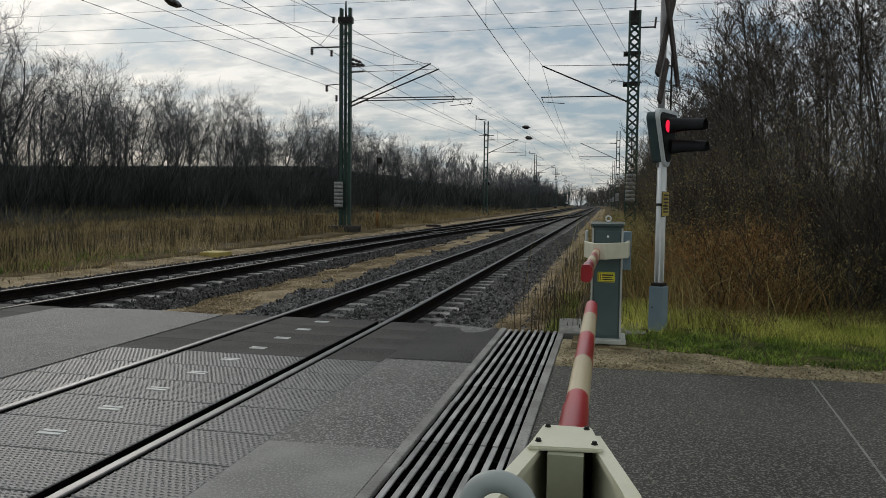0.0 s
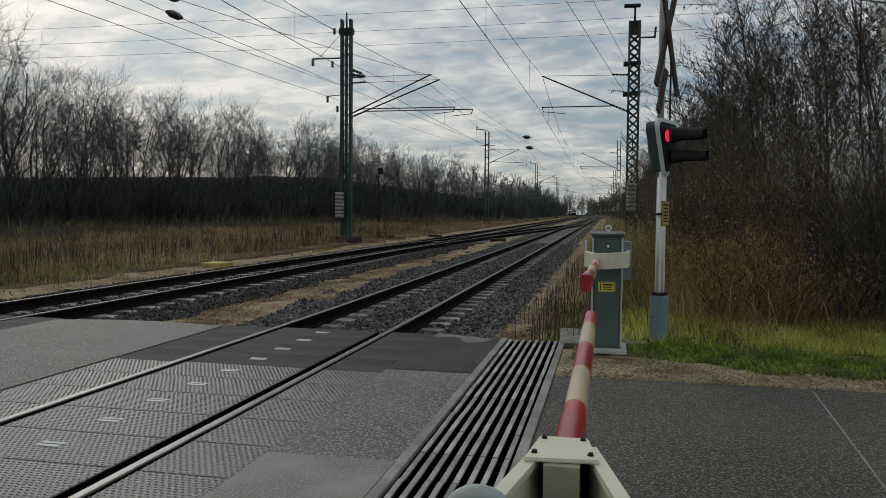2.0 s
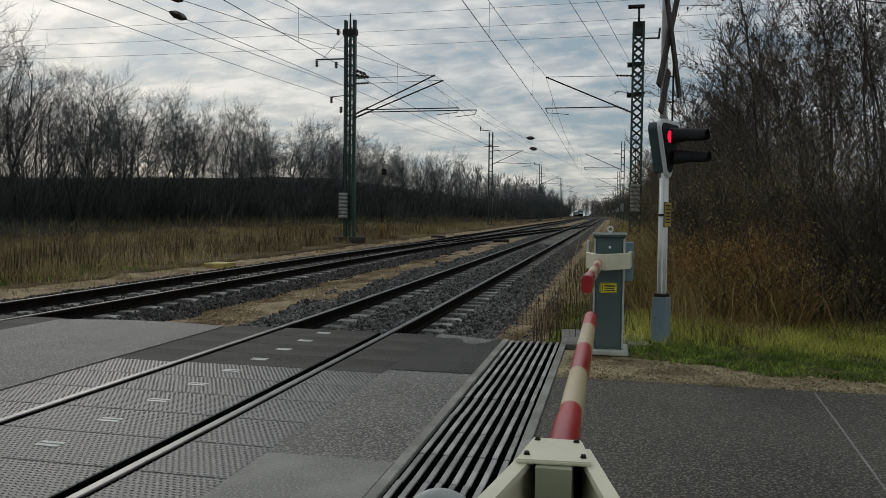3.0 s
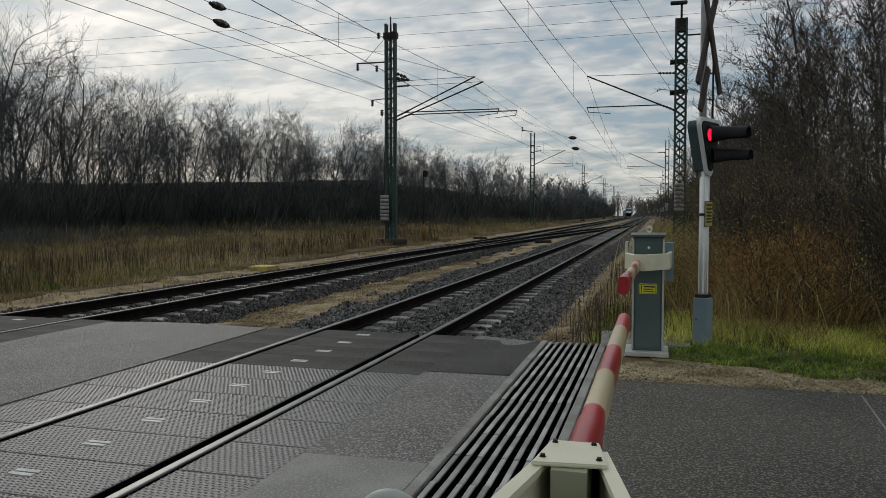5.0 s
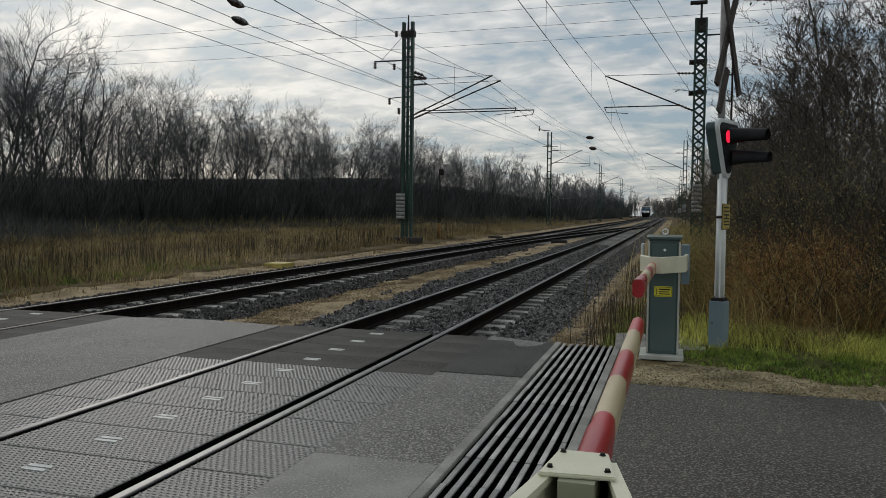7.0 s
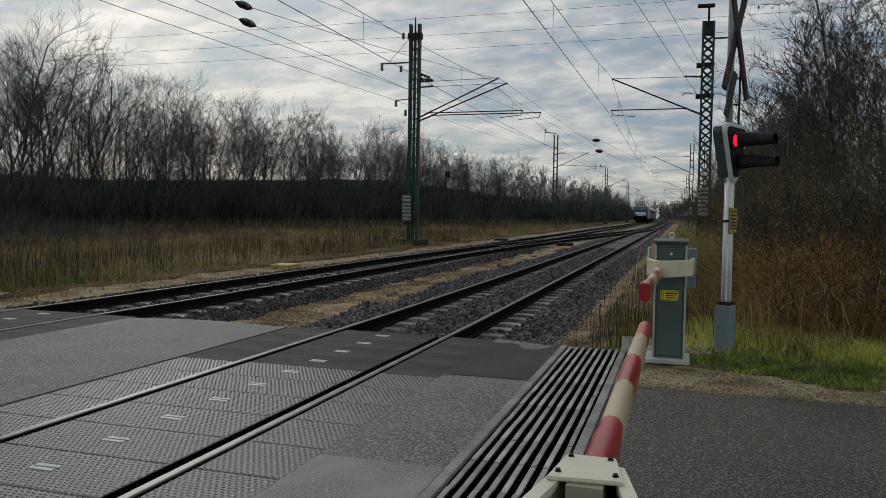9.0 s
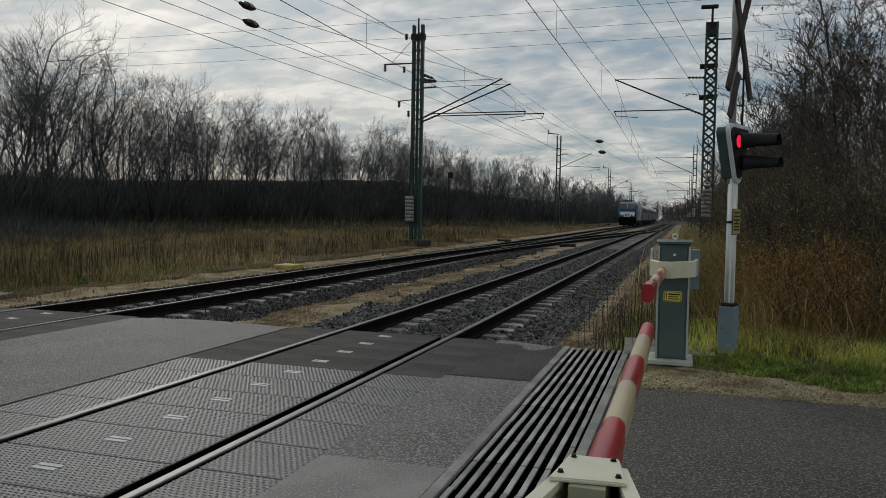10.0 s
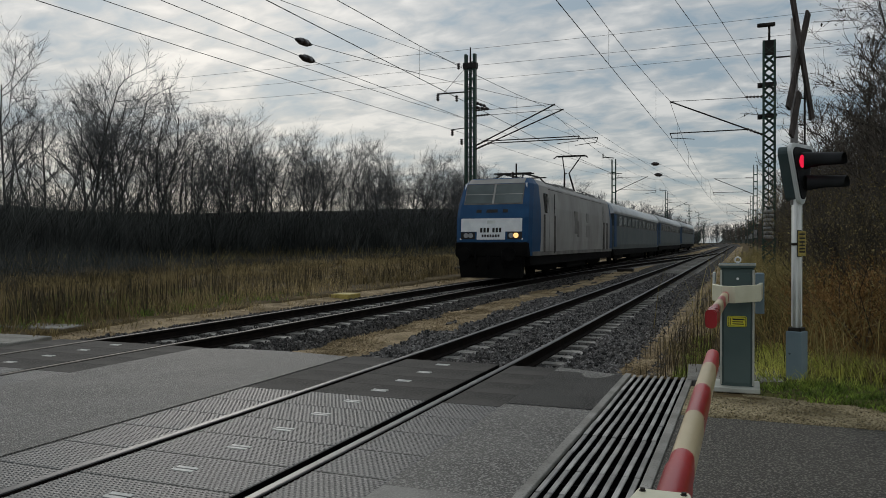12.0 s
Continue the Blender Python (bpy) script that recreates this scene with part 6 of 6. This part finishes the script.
# ---- train ----
M.update(
    t_blue=mat("blue_paint", (0.008, 0.052, 0.135), (0.012, 0.068, 0.165), 2, 0.55, bump=0.02),
    t_grey=mat("dusty_grey_paint", (0.27, 0.262, 0.245), (0.37, 0.362, 0.345), 0.5, 0.55, bump=0.01, fine=0.9, c=(0.19, 0.18, 0.165), stretch=(1, 1, 0.6), contrast=(0.52, 0.85)),
    t_white=mat("white_panel", (0.68, 0.70, 0.72), (0.78, 0.80, 0.81), 3, 0.4, bump=0.02),
    t_roof=mat("sooty_roof", (0.10, 0.095, 0.09), (0.17, 0.16, 0.15), 2, 0.7, bump=0.1),
    t_under=mat("grimy_underframe", (0.004, 0.004, 0.004), (0.009, 0.0085, 0.008), 2, 0.9, bump=0.2),
    # glass base lightened to greenish grey for the sky's reflection
    t_glass=mat("sky_toned_train_glass", (0.05, 0.07, 0.071), (0.10, 0.125, 0.124), 0.8, 0.1, bump=0, rvar=0.03, spec=0.5),
    t_silver=mat("silver_coach_roof", (0.50, 0.52, 0.53), (0.62, 0.64, 0.64), 1.0, 0.4, metal=0.2, bump=0.03, fine=9),
    t_coach=mat("coach_grey_blue", (0.04, 0.055, 0.058), (0.06, 0.07, 0.07), 1, 0.55, bump=0.02, spec=0.1),
    t_coach_low=mat("coach_pale_band", (0.11, 0.13, 0.135), (0.155, 0.17, 0.168), 1, 0.55, bump=0.02, spec=0.1),
    t_lamp=mat("lit_headlamp", (0.8, 0.7, 0.5), (0.9, 0.8, 0.6), 3, 0.2, bump=0, emit=((1.0, 0.55, 0.16), 1.3)),
    t_soot=mat("soot_smudge", (0.13, 0.125, 0.115), (0.22, 0.21, 0.195), 1.5, 0.7, bump=0.02),
    t_mark=mat("faded_grey_marking", (0.22, 0.215, 0.205), (0.27, 0.265, 0.25), 2, 0.6, bump=0.02),
    t_black=mat("black_side_glass", (0.008, 0.01, 0.011), (0.014, 0.017, 0.018), 1, 0.12, bump=0, rvar=0.03, spec=0.4),
    t_lens=mat("unlit_headlamp", (0.25, 0.26, 0.27), (0.35, 0.36, 0.37), 3, 0.2, bump=0),
)
LEVELS = [(0.98, 0.06, 1.44), (1.55, 0.0, 1.48), (2.42, 0.07, 1.49), (2.92, 0.24, 1.47), (3.74, 0.66, 1.38), (3.98, 1.0, 1.18)]
LEN = 19.4


def nose(z):
    for (z0, f0, w0), (z1, f1, w1) in zip(LEVELS, LEVELS[1:]):
        if z <= z1:
            k = (z - z0) / (z1 - z0)
            return f0 + (f1 - f0) * k, w0 + (w1 - w0) * k
    return LEVELS[-1][1:]


def loco_ring(z, f, w):
    c = 0.22
    half = [(w - c, f), (w - 0.07, f + 0.1), (w, f + 0.42), (w, 1.75), (w, LEN - 1.3), (w, LEN - f - 0.42), (w - 0.07, LEN - f - 0.1), (w - c, LEN - f)]
    return [(x, y, z) for x, y in half] + [(-x, y, z) for x, y in half[::-1]]


loco = thing("locomotive", "blue and dusty grey electric locomotive with raised pantograph", "locomotive")
rings = [loco_ring(*l) for l in LEVELS]
groups = {"cab_front": ("t_blue", {15, 0, 1, 2, 13, 14, 12}, "blue painted cab end"), "body_side": ("t_grey", {3, 11}, "dusty grey body side"), "cab_rear": ("t_blue", {4, 5, 6, 7, 8, 9, 10}, "blue painted rear end")}
for nm, (m, segs, lab) in groups.items():
    bm = bmesh.new()
    grid = [[bm.verts.new(p) for p in r] for r in rings]
    for a, b2 in zip(grid, grid[1:]):
        for i in segs:
            j = (i + 1) % 16
            bm.faces.new((a[i], a[j], b2[j], b2[i]))
    bmesh.ops.delete(bm, geom=[v for v in bm.verts if not v.link_faces], context="VERTS")
    part(nm, bm, M[m], loco, lab)
bm = bmesh.new()
bm.faces.new([bm.verts.new(p) for p in rings[-1]])
bm.faces.new([bm.verts.new(p) for p in rings[0]])
part("roof", bm, M["t_roof"], loco, "sooty flat roof")


def front_quad(nm, x0, x1, z0, z1, m, out, lab="", parent=loco, th=0.015):
    bm = bmesh.new()
    vs = []
    for o2 in (out, out - th):
        for x, z in ((x0, z0), (x1, z0), (x1, z1), (x0, z1)):
            vs.append(bm.verts.new((x, nose(z)[0] - o2, z)))
    for f in ((0, 1, 2, 3), (4, 7, 6, 5), (0, 4, 5, 1), (1, 5, 6, 2), (2, 6, 7, 3), (3, 7, 4, 0)):
        bm.faces.new([vs[i] for i in f])
    return part(nm, bm, M[m], parent, lab)


front_quad("roof_brow", -1.12, 1.12, 3.755, 3.95, "t_grey", 0.012, "pale strip over the windscreen")
front_quad("windscreen_frame", -1.16, 1.16, 2.93, 3.735, "t_roof", 0.008, "dark windscreen surround")
for x0, x1 in ((-1.12, -0.05), (0.05, 1.12)):
    front_quad("windscreen", x0, x1, 2.98, 3.70, "t_glass", 0.02, "tilted windscreen pane")
front_quad("divider", -0.035, 0.035, 2.96, 3.72, "t_grey", 0.024, "pale bar between the panes")
for x0, x1 in ((-1.12, -0.05), (0.05, 1.12)):
    front_quad("sun_blind", x0, x1, 3.32, 3.34, "t_grey", 0.023, "pale edge of the lowered blind")
for x0, x1 in ((-1.24, -1.175), (1.175, 1.24)):
    front_quad("pillar", x0, x1, 1.6, 3.75, "t_white", 0.012, "white pillar strip")
front_quad("front_panel", -1.2, 1.2, 1.90, 2.40, "t_white", 0.014, "white panel across the front")
pl = front_quad("number_panel", -0.56, 0.56, 1.60, 2.12, "t_white", 0.03, "white panel with dark number bars")
for k in range(6):
    x = -0.42 + 0.13 * k + (0.09 if k > 2 else 0)
    front_quad("bar", x, x + 0.085, 1.87, 2.04, "ink", 0.042, parent=pl, th=0.01)
for k in range(7):
    x = -0.36 + 0.105 * k
    front_quad("bar", x, x + 0.07, 1.69, 1.79, "ink", 0.042, parent=pl, th=0.01)
front_quad("emblem", -0.16, 0.16, 2.2, 2.32, "silver", 0.02, "small grey emblem")
for x0, x1 in ((-0.62, -0.42), (-0.22, 0.22), (0.42, 0.62)):
    front_quad("marker_light", x0, x1, 2.62, 2.74, "ink", 0.012)
for s in (-1, 1):
    front_quad("lamp_housing", s * 0.92 - 0.28, s * 0.92 + 0.28, 1.62, 1.88, "ink", 0.014, "dark headlight housing")
    for x, m, lab in ((s * 0.98, "t_lamp" if s > 0 else "t_lens", "lit headlight" if s > 0 else "unlit headlight"), (s * 0.8, "t_lens", "unlit tail light")):
        bm = bmesh.new()
        rod(bm, (x, -0.045, 1.755), (x, 0.0, 1.755), 0.095, n=16)
        part("headlight", bm, M[m], loco, lab)
    bm = bmesh.new()
    rod(bm, (s * 0.88, -0.55, 1.06), (s * 0.88, 0.1, 1.06), 0.1, n=12)
    rod(bm, (s * 0.88, -0.62, 1.06), (s * 0.88, -0.55, 1.06), 0.26, n=16)
    part("buffer", bm, M["t_under"], loco, "dark round buffer")
bm = bmesh.new()
box(bm, -1.42, 1.42, -0.06, 0.5, 0.95, 1.50, 0.05)
part("buffer_beam", bm, M["t_under"], loco, "grimy black buffer beam")
bm = bmesh.new()
extrude(bm, [(-1.18, 0.16), (1.18, 0.16), (1.25, 0.95), (-1.25, 0.95)], "y", -0.1, 0.3)
part("snow_plough", bm, M["t_under"], loco)
bm = bmesh.new()
path_tube(bm, [(0, -0.35, 1.0), (0.02, -0.4, 0.7), (0.02, -0.35, 0.5)], 0.05)
part("coupling", bm, M["t_under"], loco)
for x in (-0.55, 0.5):
    bm = bmesh.new()
    path_tube(bm, [(x, -0.15, 1.2), (x, -0.3, 0.8), (x + 0.05, -0.2, 0.55), (x + 0.1, -0.1, 0.9)], 0.03)
    part("brake_hose", bm, M["t_under"], loco)
bm = bmesh.new()
box(bm, -1.42, 1.42, 0.4, LEN - 0.4, 0.62, 0.98)
box(bm, -1.3, 1.3, 7.2, 11.7, 0.35, 0.7, 0.05)
part("underframe", bm, M["t_under"], loco)
WB = bmesh.new()
rod(WB, (-0.07, 0, 0), (0.07, 0, 0), 0.6, 0.56, n=24)
WHEEL = mesh_of("wheel", WB, M["t_under"])


def bogies(veh, centres, base, parent_mat="t_under"):
    for c in centres:
        for s in (-1, 1):
            bm = bmesh.new()
            extrude(bm, [(c - base / 2 - 0.7, 0.62), (c - base / 2 - 0.6, 0.42), (c - 0.7, 0.35), (c + 0.7, 0.35), (c + base / 2 + 0.6, 0.42), (c + base / 2 + 0.7, 0.62), (c + 0.8, 0.8), (c - 0.8, 0.8)], "x", s * 1.0, s * 1.16)
            part("bogie_frame", bm, M["t_under"], veh)
        for k in (-1, 1):
            for s in (-1, 1):
                o2 = part("wheel", WHEEL, None, veh)
                o2.matrix_basis = pose(s * 0.75, c + k * base / 2, 0.6)


bogies(loco, (4.2, 14.7), 2.6)


def side_box(veh, nm, s, w, y0, y1, z0, z1, m, out=0.012, lab=""):
    bm = bmesh.new()
    x0, x1 = sorted((s * (w + out), s * (w - 0.02)))
    box(bm, x0, x1, y0, y1, z0, z1, 0.006)
    return part(nm, bm, M[m], veh, lab)


for s in (-1, 1):
    side_box(loco, "cab_window", s, 1.45, 2.35, 2.85, 2.55, 3.45, "t_black", 0.03, "dark rounded cab side window")
    side_box(loco, "cab_door", s, 1.49, 3.1, 3.85, 1.15, 3.35, "t_grey", 0.012, "grey cab door")
    for y in (2.2, 3.98, 15.9, 16.9):
        side_box(loco, "handrail", s, 1.5, y, y + 0.04, 1.1, 2.6, "t_roof", 0.05)
    for y0, y1, z0, z1, m, lab in ((8.1, 8.75, 1.9, 2.95, "t_soot", "sooty smudge"), (8.75, 9.15, 1.75, 2.5, "t_soot", "sooty smudge"), (10.9, 11.5, 2.5, 2.95, "t_mark", "faded grey marking"), (10.8, 11.9, 1.75, 2.35, "t_mark", "faded grey marking")):
        side_box(loco, "faded_marking", s, 1.487, y0, y1, z0, z1, m, 0.005, lab)
    for y in (4.05, 15.75):
        side_box(loco, "panel_joint", s, 1.49, y, y + 0.035, 1.05, 3.5, "t_black", 0.006, "dark vertical panel joint")
    side_box(loco, "sill_band", s, 1.462, 0.6, LEN - 0.6, 0.98, 1.14, "t_soot", 0.012, "grimy lower sill")
    for i in range(4):
        bm = bmesh.new()
        y0, y1 = 3.3 + i * 3.2, 6.0 + i * 3.2
        vs = [bm.verts.new((s * x, y, z)) for y in (y0, y1) for x, z in ((1.40, 3.66), (1.20, 3.97), (1.17, 3.94), (1.36, 3.64))]
        for f in ((0, 1, 5, 4), (1, 2, 6, 5), (2, 3, 7, 6), (3, 0, 4, 7), (0, 3, 2, 1), (4, 5, 6, 7)):
            bm.faces.new([vs[k] for k in f])
        part("roof_grille", bm, M["iron" if i % 2 == 0 else "t_soot"], loco)
for y0, y1, h in ((2.6, 6.5, 0.12), (7.0, 11.0, 0.18), (15.2, 17.0, 0.2)):
    bm = bmesh.new()
    box(bm, -0.85, 0.85, y0, y1, 3.97, 3.98 + h, 0.04)
    part("roof_box", bm, M["t_roof"], loco)
bm = bmesh.new()
for x in (-0.55, 0.55):
    path_tube(bm, [(x, 2.4, 4.1), (x * 0.8, 3.0, 4.32), (x * 0.8, 5.6, 4.36), (x, 6.3, 4.12)], 0.035)
for y in (2.9, 3.3, 5.4):
    rod(bm, (-0.8, y, 4.33), (0.8, y, 4.33), 0.03, n=5)
rod(bm, (0.1, 3.1, 4.1), (0.1, 3.1, 4.75), 0.035, n=6)
part("folded_pantograph", bm, M["iron"], loco, "folded front pantograph")
bm = bmesh.new()
for s in (-1, 1):
    rod(bm, (s * 0.30, 13.9, 4.12), (s * 0.12, 13.2, 5.2), 0.055, 0.045, n=6)
    rod(bm, (s * 0.12, 13.2, 5.2), (s * 0.5, 14.4, 6.18), 0.032, n=6)
    path_tube(bm, [(s * 0.2, 14.2, 6.20), (s * 0.75, 14.2, 6.24), (s * 0.95, 14.2, 6.12)], 0.03)
for y in (14.2, 14.55):
    rod(bm, (-0.8, y, 6.24), (0.8, y, 6.24), 0.035, n=6)
rod(bm, (0, 13.2, 5.2), (0, 12.7, 5.15), 0.03, n=5)
part("pantograph", bm, M["iron"], loco, "raised pantograph touching the contact wire")
for x, y in ((0.5, 14.9), (-0.5, 14.9), (0.5, 16.0), (0.3, 1.9)):
    bm = bmesh.new()
    insulator(bm, (x, y, 3.98), (x, y, 4.3), 0.09, 3)
    part("roof_insulator", bm, M["insul"], loco)

coach = thing("coach", "grey-blue passenger coach with silver roof and dark windows", "railway coach", "coaches of the train")
CL = 26.1
bm = bmesh.new()
extrude(bm, [(-1.41, 2.45), (1.41, 2.45), (1.42, 3.2), (-1.42, 3.2)], "y", 0.25, CL)
part("upper_side", bm, M["t_coach"], coach, "grey-blue window band")
bm = bmesh.new()
extrude(bm, [(-1.36, 1.0), (1.36, 1.0), (1.415, 1.3), (1.415, 2.45), (-1.415, 2.45), (-1.415, 1.3)], "y", 0.25, CL)
part("lower_side", bm, M["t_coach_low"], coach, "paler lower side")
bm = bmesh.new()
arc = [(1.42, 3.2), (1.40, 3.4), (1.25, 3.7), (0.95, 3.92), (0.5, 4.03), (0, 4.06)]
extrude(bm, arc + [(-x, z) for x, z in arc[-2::-1]], "y", 0.2, CL + 0.05)
for f in bm.faces:
    f.smooth = len(f.verts) == 4
part("roof", bm, M["t_silver"], coach, "rounded silver roof")
for y0 in (0.25, CL - 1.2):
    for s in (-1, 1):
        side_box(coach, "door", s, 1.425, y0 + 0.15, y0 + 0.95, 1.15, 3.15, "t_blue", 0.012, "blue end door")
for i in range(11):
    y0 = 2.2 + i * 2.0
    for s in (-1, 1):
        w2 = side_box(coach, "window", s, 1.42, y0, y0 + 1.35, 2.42, 3.12, "t_roof", 0.006)
        side_box(w2, "pane", s, 1.425, y0 + 0.06, y0 + 1.29, 2.48, 3.06, "t_glass", 0.008)
bm = bmesh.new()
box(bm, -1.36, 1.36, 0.4, CL - 0.2, 0.62, 1.0)
box(bm, -1.2, 1.2, 9, 17, 0.35, 0.8, 0.05)
part("underframe", bm, M["t_under"], coach)
bm = bmesh.new()
box(bm, -0.7, 0.7, -0.25, 0.3, 1.0, 3.6, 0.1)
part("gangway", bm, M["t_under"], coach, "black rubber gangway")
bogies(coach, (3.7, 22.7), 2.5)
coaches = [coach, copy_thing(coach, pose(0, 0, 0)), copy_thing(coach, pose(0, 0, 0))]


# ---- motion of the train ----
def train_at(t):
    return float(np.interp(t, (0, 5.5, 9.5, 10.5, 11, 11.5, 12), (648, 367, 157, 103, 76.4, 52.0, 28.35)))


def on_track(y):
    slope = math.degrees(math.atan((bend(y + 6) - bend(y - 6)) / 12))
    return pose(FAR + bend(y), y, rise(y), 0, 0, -slope)


def motions():
    for veh, back in ((loco, 0), (coaches[0], 19.8), (coaches[1], 46.4), (coaches[2], 73.0)):
        walk(veh, [(t, on_track(train_at(t) + back)) for t in np.arange(0, 12.01, 0.5)])


motions()
